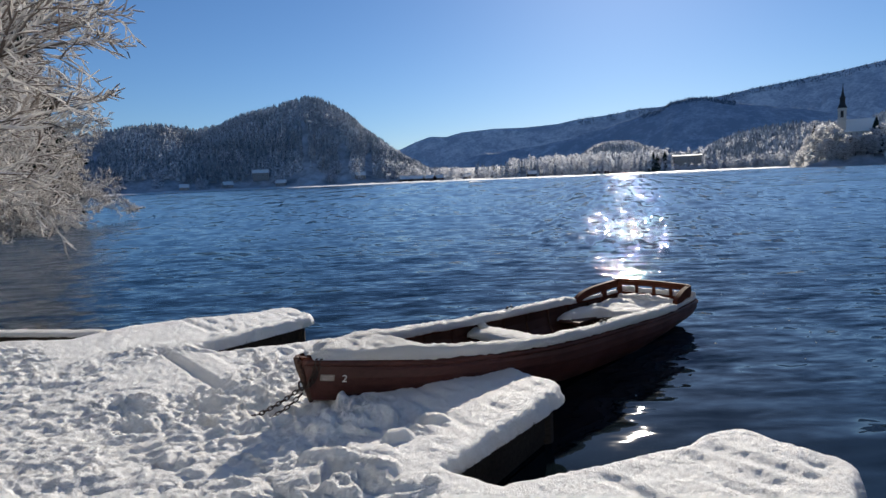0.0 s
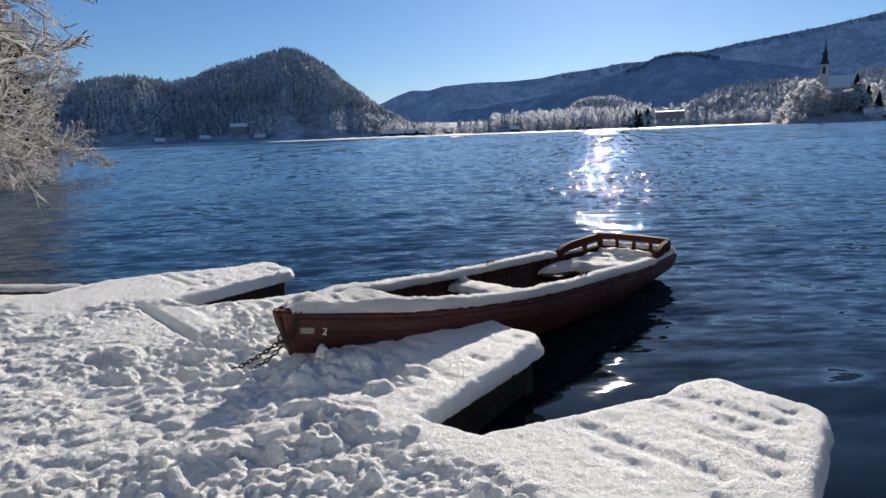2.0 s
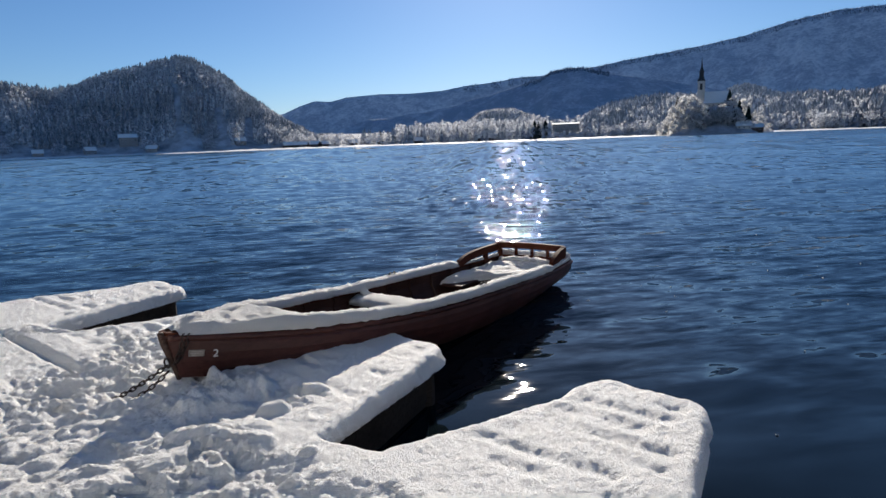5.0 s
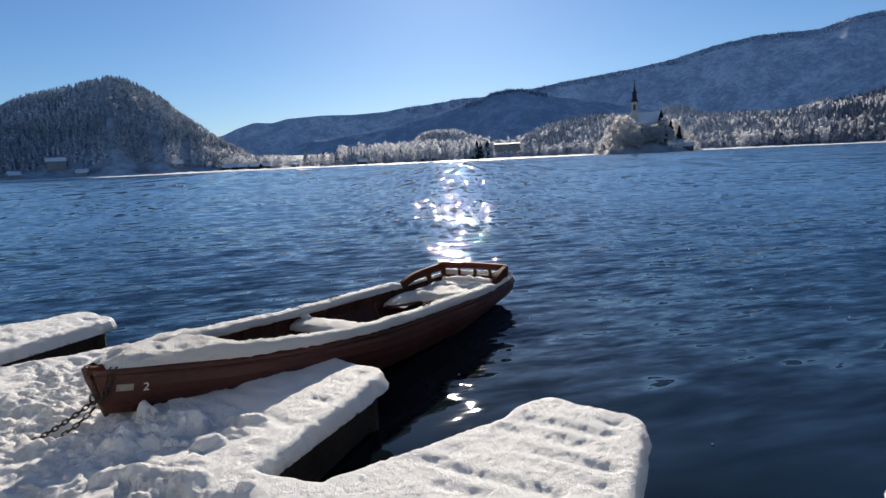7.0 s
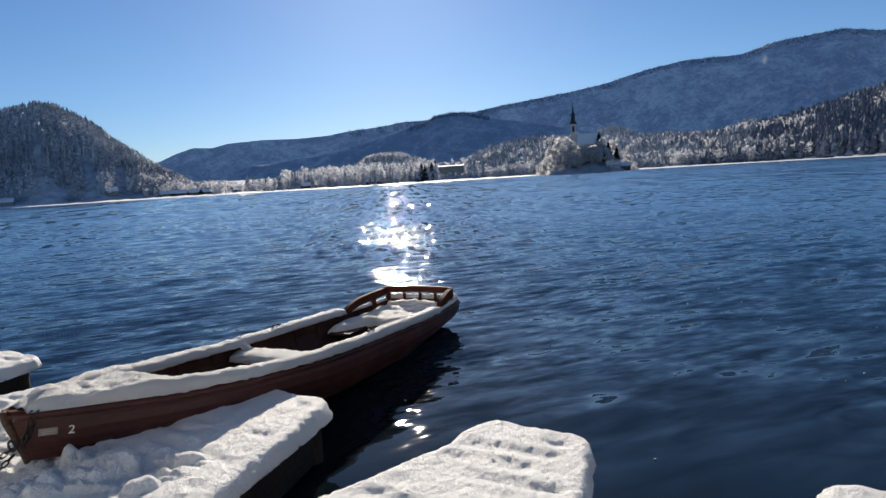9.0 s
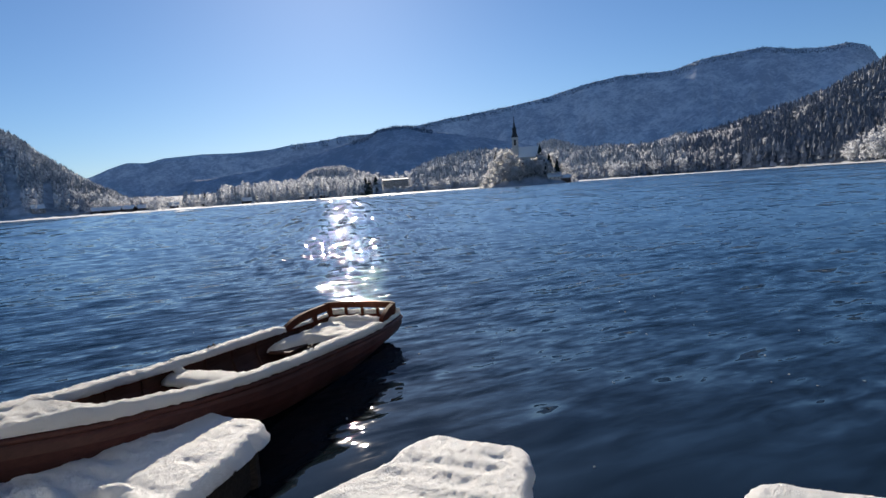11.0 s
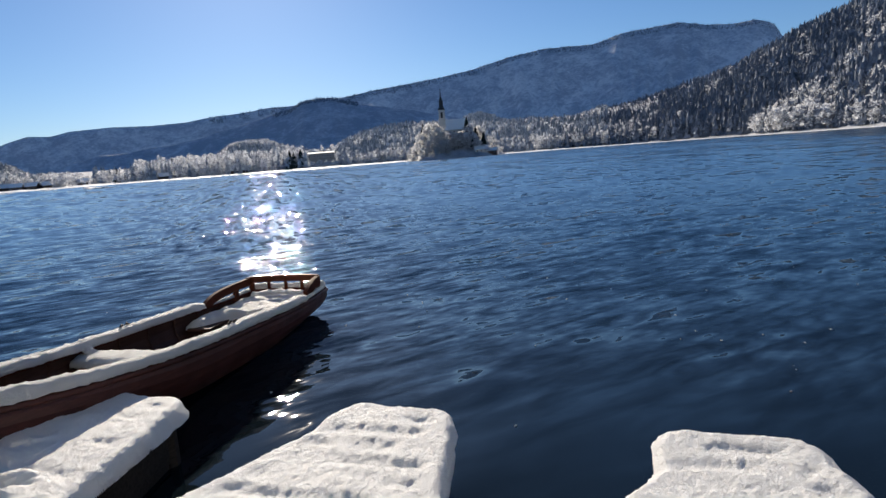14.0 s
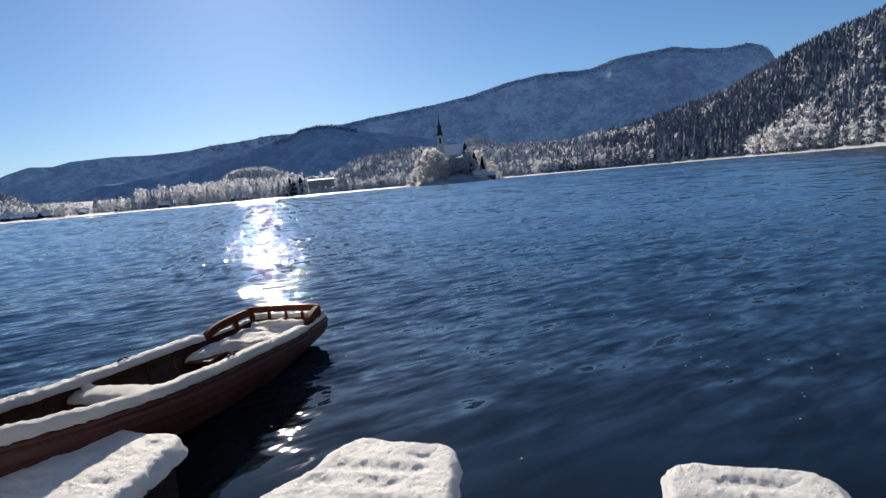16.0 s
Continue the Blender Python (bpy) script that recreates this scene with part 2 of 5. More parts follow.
def snowy_bark():
    k = Mat("snow_topped_bark")
    v = k.coords((3, 3, 3))
    g = k.noise(5, 5, 0.6, v)
    f = k.ramp(k.calc("ADD", k.up(), k.calc("MULTIPLY", g, 0.7)), (0.30, 0.0), (0.55, 1.0))
    col = k.mix(f, k.mix(g, (0.05, 0.04, 0.03), (0.13, 0.11, 0.09)), (0.82, 0.82, 0.82))
    return k.set(Base_Color=col, Roughness=0.85, Specular_IOR_Level=0.2)


BARK_SNOWY = snowy_bark()
BARK = wood("dark_bark", (0.045, 0.035, 0.028), (0.11, 0.09, 0.075), 0.4, 0.85)
HULL = wood("varnished_red_brown_planks", (0.046, 0.017, 0.013), (0.095, 0.036, 0.027), 1.0, 0.5, 0.12)
HULL_IN = wood("dark_inner_planks", (0.038, 0.017, 0.012), (0.078, 0.034, 0.022), 1.0, 0.65, 0.05)
TRIM_WOOD = wood("polished_mahogany_rail", (0.042, 0.012, 0.006), (0.095, 0.028, 0.013), 1.6, 0.75, 0.0)
STEM_WOOD = wood("weathered_stem_wood", (0.05, 0.030, 0.022), (0.12, 0.08, 0.06), 1.2, 0.65)
JETTY_WOOD = wood("wet_dark_jetty_timber", (0.022, 0.018, 0.015), (0.060, 0.048, 0.038), 0.8, 0.75)
IRON = plain("rusty_iron", (0.07, 0.055, 0.048), 0.5, 0.8, 0.5, 60)
WHITE_PAINT = plain("white_paint", (0.75, 0.74, 0.70), 0.6, 0, 0.15, 90)
PLATE = plain("worn_metal_plate", (0.28, 0.25, 0.22), 0.5, 0.3, 0.35, 60)
PLATE_MARK = plain("faded_plate_marks", (0.42, 0.39, 0.35), 0.6, 0, 0.3, 60)
PLASTER = plain("pale_plaster", (0.62, 0.60, 0.55), 0.9, 0, 0.15, 0.5)
# Copy of PLASTER with the shade on hotel and villa walls in its colour.
PLASTER_SHADED = plain("shaded_grey_render", (0.34, 0.33, 0.31), 0.9, 0, 0.2, 0.5)
BOARDS = plain("dark_house_timber", (0.085, 0.055, 0.04), 0.85, 0, 0.3, 0.8)
SLATE = plain("dark_spire_shingles", (0.045, 0.043, 0.045), 0.7, 0.1, 0.3, 0.8)
GLASS_DARK = plain("dark_window_glass", (0.02, 0.024, 0.03), 0.15, 0, 0.2, 0.5)
REED = plain("dry_reed", (0.30, 0.20, 0.10), 0.9, 0, 0.3, 20)
DARK_STRAP = plain("black_rubber", (0.02, 0.02, 0.02), 0.7, 0, 0.3, 40)


# ---------------------------------------------------------------- mesh helpers
def mesh_of(name, verts, faces, material, smooth=False):
    me = bpy.data.meshes.new(name)
    me.from_pydata(np.asarray(verts, float).tolist(), [], faces.tolist() if isinstance(faces, np.ndarray) else faces)
    if smooth:
        me.polygons.foreach_set("use_smooth", [True] * len(me.polygons))
    me.materials.append(material)
    me.update()
    return me


def thing(name, label, category, m=None, group="", kind="", data=None):
    ob = new(name, data)
    if m is not None:
        ob.matrix_world = m
    return tagged(ob, label, category, group, kind)


def child(name, me, parent, label="", m=None):
    ob = new(name, me)
    ob.parent = parent
    if m is not None:
        ob.matrix_local = m
    if label:
        tagged(ob, label)
    return ob


def part(name, bm, material, parent, label="", smooth=False, m=None):
    me = bpy.data.meshes.new(name)
    bmesh.ops.recalc_face_normals(bm, faces=bm.faces)
    if smooth:
        for f in bm.faces:
            f.smooth = True
    bm.to_mesh(me)
    bm.free()
    me.materials.append(material)
    return child(name, me, parent, label, m)


def box(x0, x1, y0, y1, z0, z1, bev=0.0, bm=None):
    bm = bm or bmesh.new()
    r = bmesh.ops.create_cube(bm, size=1.0, matrix=Matrix.Translation(((x0 + x1) / 2, (y0 + y1) / 2, (z0 + z1) / 2)) @ Matrix.Diagonal((x1 - x0, y1 - y0, z1 - z0, 1)))
    if bev:
        es = list({e for v in r["verts"] for e in v.link_edges})
        bmesh.ops.bevel(bm, geom=es, offset=bev, segments=2, affect="EDGES", profile=0.6)
    return bm


def tube(points, radii, sides=8, bm=None, flat=1.0, closed=False):
    """A tapered tube along points; flat squashes it across its second axis."""
    bm = bm or bmesh.new()
    pts = [Vector(p) for p in points]
    n = len(pts)
    rings = []
    ref = Vector((0, 0, 1))
    for i, p in enumerate(pts):
        a = pts[(i - 1) % n] if closed or i > 0 else p
        b = pts[(i + 1) % n] if closed or i < n - 1 else p
        d = (b - a).normalized()
        u = d.cross(ref)
        if u.length < 0.05:
            u = d.cross(Vector((1, 0, 0)))
        u.normalize()
        w = u.cross(d)
        r = radii[i] if hasattr(radii, "__len__") else radii
        rings.append([bm.verts.new(p + u * (r * math.cos(t)) + w * (r * flat * math.sin(t))) for t in (2 * math.pi * k / sides for k in range(sides))])
    for i in range(n if closed else n - 1):
        a, b = rings[i], rings[(i + 1) % n]
        for k in range(sides):
            bm.faces.new((a[k], a[(k + 1) % sides], b[(k + 1) % sides], b[k]))
    if not closed:
        bm.faces.new(rings[0][::-1])
        bm.faces.new(rings[-1])
    return bm


def hashed(ix, iy, seed):
    h = np.sin(ix * 127.1 + iy * 311.7 + seed * 74.7) * 43758.5453
    return h - np.floor(h)


def vnoise(x, y, seed=0):
    """Smooth value noise, 0 to 1."""
    ix, iy = np.floor(x), np.floor(y)
    fx, fy = x - ix, y - iy
    fx, fy = fx * fx * (3 - 2 * fx), fy * fy * (3 - 2 * fy)
    a, b = hashed(ix, iy, seed), hashed(ix + 1, iy, seed)
    c, d = hashed(ix, iy + 1, seed), hashed(ix + 1, iy + 1, seed)
    return (a * (1 - fx) + b * fx) * (1 - fy) + (c * (1 - fx) + d * fx) * fy


def fbm(x, y, seed=0, octaves=5, gain=0.5):
    out, amp, tot = 0.0, 1.0, 0.0
    for i in range(octaves):
        out = out + amp * vnoise(x * 2**i + 17.3 * i, y * 2**i + 9.1 * i, seed + i)
        tot += amp
        amp *= gain
    return out / tot


def cells(x, y, seed=0):
    """Distance to the nearest and second nearest cell point, and that cell's random number."""
    ix, iy = np.floor(x), np.floor(y)
    d1 = np.full_like(x, 9.0)
    d2 = np.full_like(x, 9.0)
    rid = np.zeros_like(x)
    for ox in (-1, 0, 1):
        for oy in (-1, 0, 1):
            cx, cy = ix + ox, iy + oy
            d = np.hypot(cx + hashed(cx, cy, seed) - x, cy + hashed(cx, cy, seed + 5) - y)
            r = hashed(cx, cy, seed + 9)
            near = d < d1
            d2 = np.where(near, d1, np.minimum(d2, d))
            rid = np.where(near, r, rid)
            d1 = np.where(near, d, d1)
    return d1, d2, rid


def step(a, b, x):
    t = np.clip((x - a) / (b - a), 0, 1)
    return t * t * (3 - 2 * t)


# ---------------------------------------------------------------- land round the lake
# Directions are compass-like: degrees to the right of +y. Crests are given as degrees above the lake, at a distance.
def curve(az, knots):
    return np.interp(az, [k[0] for k in knots], [k[1] for k in knots])


SHORE = [(-180, 30), (-120, 60), (-75, 260), (-50, 800), (-30, 980), (-10, 950), (-4, 930), (2, 880), (10, 840), (20, 815), (30, 790), (40, 760), (48, 690), (55, 590), (60, 500), (67, 430), (80, 330), (110, 200), (150, 60), (180, 30)]
LEFT_HILL = [(-60, 3.0), (-45, 4.2), (-30, 4.7), (-24, 5.45), (-21, 5.05), (-19.2, 5.4), (-17.8, 6.2), (-14, 7.2), (-12, 7.65), (-10, 7.3), (-8.5, 6.4), (-7.1, 5.0), (-5.7, 4.0), (-4.2, 2.9), (-2.2, 1.6), (-0.9, 0.8), (0.6, 0.0)]
FAR_RANGE = [(-60, 3.0), (-12, 2.0), (-6, 2.5), (-3.6, 3.06), (-2.4, 3.6), (-1, 4.05), (0.5, 3.97), (1.8, 4.3), (4.8, 4.5), (7.6, 4.47), (10.4, 4.62), (12.1, 4.9), (15.5, 5.2), (17, 5.46), (19, 5.5), (21, 5.72), (22.8, 5.9), (24.5, 6.08), (26.1, 6.36), (29, 6.68), (32.2, 7.05), (35.3, 7.5), (38.7, 8.28), (41.7, 8.69), (46, 8.6), (48.4, 9.22), (52.9, 9.47), (55, 8.98), (57.1, 8.75), (58.7, 8.84), (59.9, 8.3), (60.5, 7.2), (63, 6.4), (80, 5), (120, 3)]
FRONT_RANGE = [(-6, 0.2), (-2, 0.9), (0, 1.5), (3.75, 2.35), (6.5, 2.55), (8.7, 2.9), (11.3, 3.38), (13.9, 3.95), (16.5, 4.6), (19, 5.3), (20.4, 5.95), (21.6, 6.2), (22.6, 6.1), (23.65, 5.75), (26.6, 5.05), (29.1, 4.6), (32, 4.0), (36, 3.0), (42, 0.8)]
RIGHT_HILL = [(38, 0.6), (43.3, 2.2), (46.2, 2.95), (49.1, 3.4), (52.8, 4.2), (57, 5.3), (61, 7.25), (64, 8.4), (67, 9.1), (75, 11), (95, 10), (120, 6), (150, 2)]
KNOLL = [(11, 0.4), (12.2, 1.5), (12.9, 2.2), (13.6, 2.6), (14.9, 2.88), (16.7, 2.88), (18, 2.35), (19.5, 1.75), (21, 1.1), (22.6, 1.6), (25, 2.65), (28, 3.05), (31, 3.2), (34, 2.9), (38, 2.75), (45, 2.5), (50, 1.0)]
BACK_KNOLL = [(33, 1.5), (34.2, 3.3), (34.9, 3.75), (35.9, 3.8), (37.4, 3.3), (38.8, 2.8), (43, 1.2)]
TAN = lambda deg: np.tan(np.radians(deg))


def right_rc(az):
    return np.interp(az, [38, 46, 67, 100], [1500, 1350, 900, 600])


def land(x, y):
    """Height of the ground over the lake's level."""
    az, r = np.degrees(np.arctan2(x, y)), np.hypot(x, y)
    rs = curve(az, SHORE) * (1 + 0.025 * (vnoise(az * 0.5, az * 0 + 3.0, 4) - 0.5))
    n = fbm(x / 160, y / 160, 3) - 0.5
    gull = fbm(x / 420, y / 420, 8, 5) - 0.5
    base = np.where(r < rs, np.maximum((r - rs) * 0.04, -4.0), 1.0 + np.minimum((r - rs) * 0.02, 12.0))
    h = base

    def ridge(knots, rc, trees, start, power=1.0, rough=0.12):
        crest = np.maximum(TAN(curve(az, knots)) * rc - trees, 0)
        t = np.clip((r - start) / (rc - start), 0, 1)
        up = np.sin(t * np.pi / 2) ** power
        down = np.clip(1 - (r - rc) / (0.6 * rc), 0, 1)
        wob = 1 + (rough * n * 2 + rough * 1.6 * gull) * np.sin(np.pi * np.clip(t, 0, 1))
        cap = np.maximum(TAN(curve(az, knots)) * r - trees, 0)
        return np.where(r < start, -9.0, np.minimum(crest * np.where(r < rc, up * wob, down), cap))

    h = np.maximum(h, ridge(LEFT_HILL, 1300.0, 12.0, rs + 40, 1.15, 0.16))
    h = np.maximum(h, ridge(KNOLL, np.interp(az, [10, 20, 24], [1750, 1500, 1380]), 16.0, rs + 70, 1.2))
    h = np.maximum(h, ridge(BACK_KNOLL, 2000.0, 14.0, rs + 400, 1.2))
    h = np.maximum(h, ridge(RIGHT_HILL, right_rc(az), 14.0, rs + 12, 1.05, 0.14))
    # the long range behind: a steep wooded scarp
    crest = TAN(curve(az, FAR_RANGE)) * 4300.0 - 5.0
    foot = 4300.0 - 1.5 * crest
    q = np.clip((r - foot) / (4300.0 - foot), 0, 1)
    spur = 0.17 * (fbm(az * 0.5, r / 900, 8, 4) - 0.5) + 0.08 * (fbm(az * 2.0, r / 500, 18, 3) - 0.5)
    wall = crest * np.where(r < 4300.0, q * (1.12 - 0.12 * q) + spur * np.sin(np.pi * q), np.clip(1 - (r - 4300.0) / 1500, 0, 1))
    h = np.maximum(h, np.where(r < foot, -9.0, np.minimum(wall, TAN(curve(az, FAR_RANGE)) * r - 5.0)))
    # a darker wooded range in front of it
    crest = np.maximum(TAN(curve(az, FRONT_RANGE) + 0.22 * (vnoise(az * 1.1, az * 0, 33) - 0.5)) * 3300.0 - 8.0, 0)
    foot = 3300.0 - 2.0 * crest
    q = np.clip((r - foot) / np.maximum(3300.0 - foot, 1.0), 0, 1)
    spur = 0.13 * (fbm(az * 0.42, r / 1400, 28, 3) - 0.5) + 0.06 * (fbm(az * 1.7, r / 900, 38, 3) - 0.5)
    wall = crest * np.where(r < 3300.0, q * (1.1 - 0.1 * q) + spur * np.sin(np.pi * q), np.clip(1 - (r - 3300.0) / 700, 0, 1))
    h = np.maximum(h, np.where(r < foot, -9.0, wall))
    # the wooded islet
    isle = 1 - (((az - 33.4) / 4.5) ** 2 + ((r - 655) / 42) ** 2)
    h = np.maximum(h, np.where(isle > -0.4, 16.5 * np.clip(isle, 0, 1) ** 0.8 + 1.2 * np.clip(isle * 8, -1, 1), -9.0))
    # the bank close by, behind the jetty and along to the overhanging trees
    d_in = (x - 0.24) * 0.756 + (y - 2.97) * 0.655
    # behind the jetty it climbs into an unseen snow slope, added to bounce sunlight
    h = np.maximum(h, np.where(d_in < -4.2, np.minimum(0.25 + (-4.2 - d_in) * 0.06 + np.maximum(-7.0 - d_in, 0) * 0.85, 60.0), -1.4))
    bank = np.maximum(-x - 18.5 - 0.30 * (y - 10), 0) * np.clip((y + 20) / 20, 0, 1) * np.clip((70 - y) / 20, 0, 1)
    h = np.maximum(h, np.where(bank > 0, np.minimum(-0.8 + bank * 0.30, 7.0), -9.0))
    return h


def ground_sheet():
    az = np.concatenate([np.arange(-180, -45, 3.0), np.arange(-45, 80, 0.3), np.arange(80, 180, 3.0)])
    rr = np.concatenate([[0.0, 3, 5, 7, 9, 12, 15, 20, 26, 33, 42, 55, 70, 90, 130, 200, 280, 350, 400], np.arange(430, 1900, 22.0), np.arange(1930, 2400, 80.0), np.arange(2400, 3278, 26.0), [3285, 3292, 3297, 3300, 3304], np.arange(3320, 4280, 26.0), [4284, 4291, 4297, 4300, 4305], np.arange(4320, 4460, 26.0), [4500, 4600, 4750, 4900]])
    A, Rr = np.meshgrid(np.radians(az), rr)
    x, y = Rr * np.sin(A), Rr * np.cos(A)
    z = land(x, y)
    nr, na = A.shape
    i = np.arange(nr - 1)[:, None] * na + np.arange(na)[None, :]
    j = np.arange(nr - 1)[:, None] * na + (np.arange(na)[None, :] + 1) % na
    f = np.stack([i, j, j + na, i + na], -1).reshape(-1, 4)
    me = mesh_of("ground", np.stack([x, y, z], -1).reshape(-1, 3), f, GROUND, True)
    me.materials.append(FLANK_HAZED)
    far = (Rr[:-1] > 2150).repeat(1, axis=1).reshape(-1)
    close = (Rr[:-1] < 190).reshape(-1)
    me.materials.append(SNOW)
    me.materials.append(FLANK_DARK_HAZED)
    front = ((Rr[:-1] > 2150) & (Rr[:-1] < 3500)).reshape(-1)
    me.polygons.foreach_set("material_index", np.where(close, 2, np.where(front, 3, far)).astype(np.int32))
    return thing("ground", "snow-covered hills and wooded mountainsides round the lake", "ground", kind="structure", data=me)


ground_sheet()


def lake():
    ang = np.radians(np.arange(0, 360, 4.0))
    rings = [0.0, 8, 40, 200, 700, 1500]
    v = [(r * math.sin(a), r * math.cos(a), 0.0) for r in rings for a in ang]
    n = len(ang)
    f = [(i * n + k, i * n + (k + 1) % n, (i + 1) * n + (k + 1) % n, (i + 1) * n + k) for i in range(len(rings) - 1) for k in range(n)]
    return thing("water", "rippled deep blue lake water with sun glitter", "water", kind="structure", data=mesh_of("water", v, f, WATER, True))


lake()


# Raised snow strip, added to draw the bright line of mist off the shore.
def mist_line_bank():
    az = np.arange(-60, 90, 0.5)
    rs = curve(az, SHORE) * (1 + 0.025 * (vnoise(az * 0.5, az * 0 + 3.0, 4) - 0.5))
    prof = [(-62, -0.5), (-54, 0.7), (-40, 1.4), (-8, 1.5), (24, 2.5), (40, 0.3)]
    wob = (0.7 + 0.6 * vnoise(az * 2.0, az * 0, 9)) * np.interp(az, [42, 52], [1.0, 0.3])
    v = [((r + d) * math.sin(radians(a)), (r + d) * math.cos(radians(a)), z * w * r / 1150) for a, r, w in zip(az, rs, wob) for d, z in prof]
    f = [(i * 6 + k, i * 6 + k + 1, i * 6 + k + 7, i * 6 + k + 6) for i in range(len(az) - 1) for k in range(5)]
    return thing("mist_line_bank", "low snow strip for the bright mist line along the far shore", "shore", kind="structure", data=mesh_of("mist_line_bank", v, f, SNOW, True))


mist_line_bank()


# ---------------------------------------------------------------- far woods
def conifer_template(rng, tiers=6, sides=7):
    """A unit-high spruce: drooping jagged skirts on a stem."""
    v, f = [], []
    for i in range(tiers):
        t = i / tiers
        zlow, ztop = 0.06 + 0.86 * t, min(0.06 + 0.86 * t + 0.30 - 0.08 * t, 1.0)
        rad = 0.17 * (1 - t) ** 0.85 + 0.02
        k0 = len(v)
        v.append((rng.uniform(-0.01, 0.01), rng.uniform(-0.01, 0.01), ztop))
        a0 = rng.uniform(0, 6)
        for s in range(sides):
            rr = rad * (1.15 if s % 2 else 0.6) * rng.uniform(0.75, 1.25)
            a = a0 + 2 * math.pi * s / sides
            v.append((rr * math.cos(a), rr * math.sin(a), zlow - 0.03 * rng.uniform(0, 1)))
        for s in range(sides):
            f.append((k0, k0 + 1 + s, k0 + 1 + (s + 1) % sides))
    k0 = len(v)
    v += [(0.012, 0, 0), (-0.008, 0.01, 0), (-0.008, -0.01, 0), (0, 0, 0.3)]
    f += [(k0, k0 + 1, k0 + 3), (k0 + 1, k0 + 2, k0 + 3), (k0 + 2, k0, k0 + 3)]
    return np.array(v), np.array(f)


def broadleaf_template(rng, sprays=90, wide=0.36, fine=1.0):
    """A unit-high bare crown of frosted twig sprays on a forked stem."""
    v, f = [], []
    clumps = []
    for i in range(max(12, sprays // 26)):
        z = rng.uniform(0.16, 0.90)
        lim = wide * math.sqrt(max(0.03, 1 - ((z - 0.48) / 0.46) ** 2))
        a, q = rng.uniform(0, 2 * math.pi), lim * math.sqrt(rng.uniform(0.15, 1))
        clumps.append((Vector((q * math.cos(a), q * math.sin(a), z)), rng.uniform(0.06, 0.13)))
    for i in range(sprays):
        c, r = clumps[i % len(clumps)]
        d = Vector((rng.gauss(0, 1), rng.gauss(0, 1), rng.gauss(0.35, 0.8))).normalized()
        p = c + d * r * rng.uniform(0.2, 0.75)
        side = d.cross(Vector((rng.gauss(0, 1), rng.gauss(0, 1), rng.gauss(0, 1)))).normalized()
        w, ln = rng.uniform(0.020, 0.045) * fine, rng.uniform(0.07, 0.15) * fine
        k0 = len(v)
        v += [p - side * w, p + side * w, p + d * ln + side * rng.uniform(-w, w)]
        f.append((k0, k0 + 1, k0 + 2))
    k0 = len(v)
    v += [Vector((0.02, 0, 0)), Vector((-0.012, 0.016, 0)), Vector((-0.012, -0.016, 0)), Vector((0, 0, 0.55))]
    f += [(k0, k0 + 1, k0 + 3), (k0 + 1, k0 + 2, k0 + 3), (k0 + 2, k0, k0 + 3)]
    return np.array([tuple(p) for p in v]), np.array(f)


RNG = random.Random(7)
SPRUCES = [conifer_template(RNG) for _ in range(6)]
CROWNS = [broadleaf_template(RNG, 130, RNG.uniform(0.22, 0.36)) for _ in range(6)]


def woods(name, label, places, heights, templates, material, slim=1.0):
    """One joined mesh of many far trees standing on the land."""
    rng = np.random.default_rng(len(places))
    vs, fs, off = [], [], 0
    for (x, y), hgt in zip(places, heights):
        v, f = templates[rng.integers(len(templates))]
        a, w = rng.uniform(0, 6.28), hgt * rng.uniform(0.85, 1.2) * slim
        c, s = math.cos(a), math.sin(a)
        q = np.stack([(v[:, 0] * c - v[:, 1] * s) * w + x, (v[:, 0] * s + v[:, 1] * c) * w + y, v[:, 2] * hgt], 1)
        q[:, 2] += HGT(x, y)
        vs.append(q)
        fs.append(f + off)
        off += len(v)
    me = mesh_of(name, np.concatenate(vs), np.concatenate(fs), material)
    return thing(name, label, "woodland", kind="stuff", data=me)


def HGT(x, y):
    return float(land(np.array([x]), np.array([y]))[0]) - 0.4


def scatter(n, az0, az1, near, far, seed, keep=None):
    rng = np.random.default_rng(seed)
    az = rng.uniform(az0, az1, n)
    r0 = near(az) if callable(near) else np.full(n, near)
    r1 = far(az) if callable(far) else np.full(n, far)
    r = r0 + (r1 - r0) * rng.uniform(0, 1, n)
    x, y = r * np.sin(np.radians(az)), r * np.cos(np.radians(az))
    h = land(x, y)
    ok = h > 0.4
    if keep is not None:
        ok &= keep(az, r, h)
    return np.stack([x[ok], y[ok]], 1), az[ok], r[ok], h[ok]


RS = lambda az: curve(az, SHORE)


def plant(name, label, n, az0, az1, near, far, seed, hmin, hmax, templates, material, keep=None, slim=1.0):
    p, az, r, h = scatter(n, az0, az1, near, far, seed, keep)
    rng = np.random.default_rng(seed + 1)
    woods(name, label, p, rng.uniform(hmin, hmax, len(p)) * (0.8 + 0.4 * vnoise(p[:, 0] / 40, p[:, 1] / 40, seed)), templates, material, slim)


patch = lambda az, r, seed, lim: vnoise(az * 0.9, r / 60, seed) > lim
near_crest = lambda a, r: r > right_rc(a) - 150
plant("spruce_wood", "dark spruce forest dusted with frost covering a steep hill", 9000, -36, 0.5, lambda a: RS(a) + 75, 1340.0, 11, 11, 20, SPRUCES, NEEDLES, lambda a, r, h: patch(a, r, 2, 0.22))
plant("beech_wood", "frosted bare broadleaf trees on the hillside", 3600, -36, 1.0, lambda a: RS(a) + 45, 1300.0, 12, 11, 18, CROWNS, TWIGS, lambda a, r, h: (patch(a, r, 6, 0.62) & (r < 1180)) | (a > -5.5) | ((a > -9) & (r > 1210)))
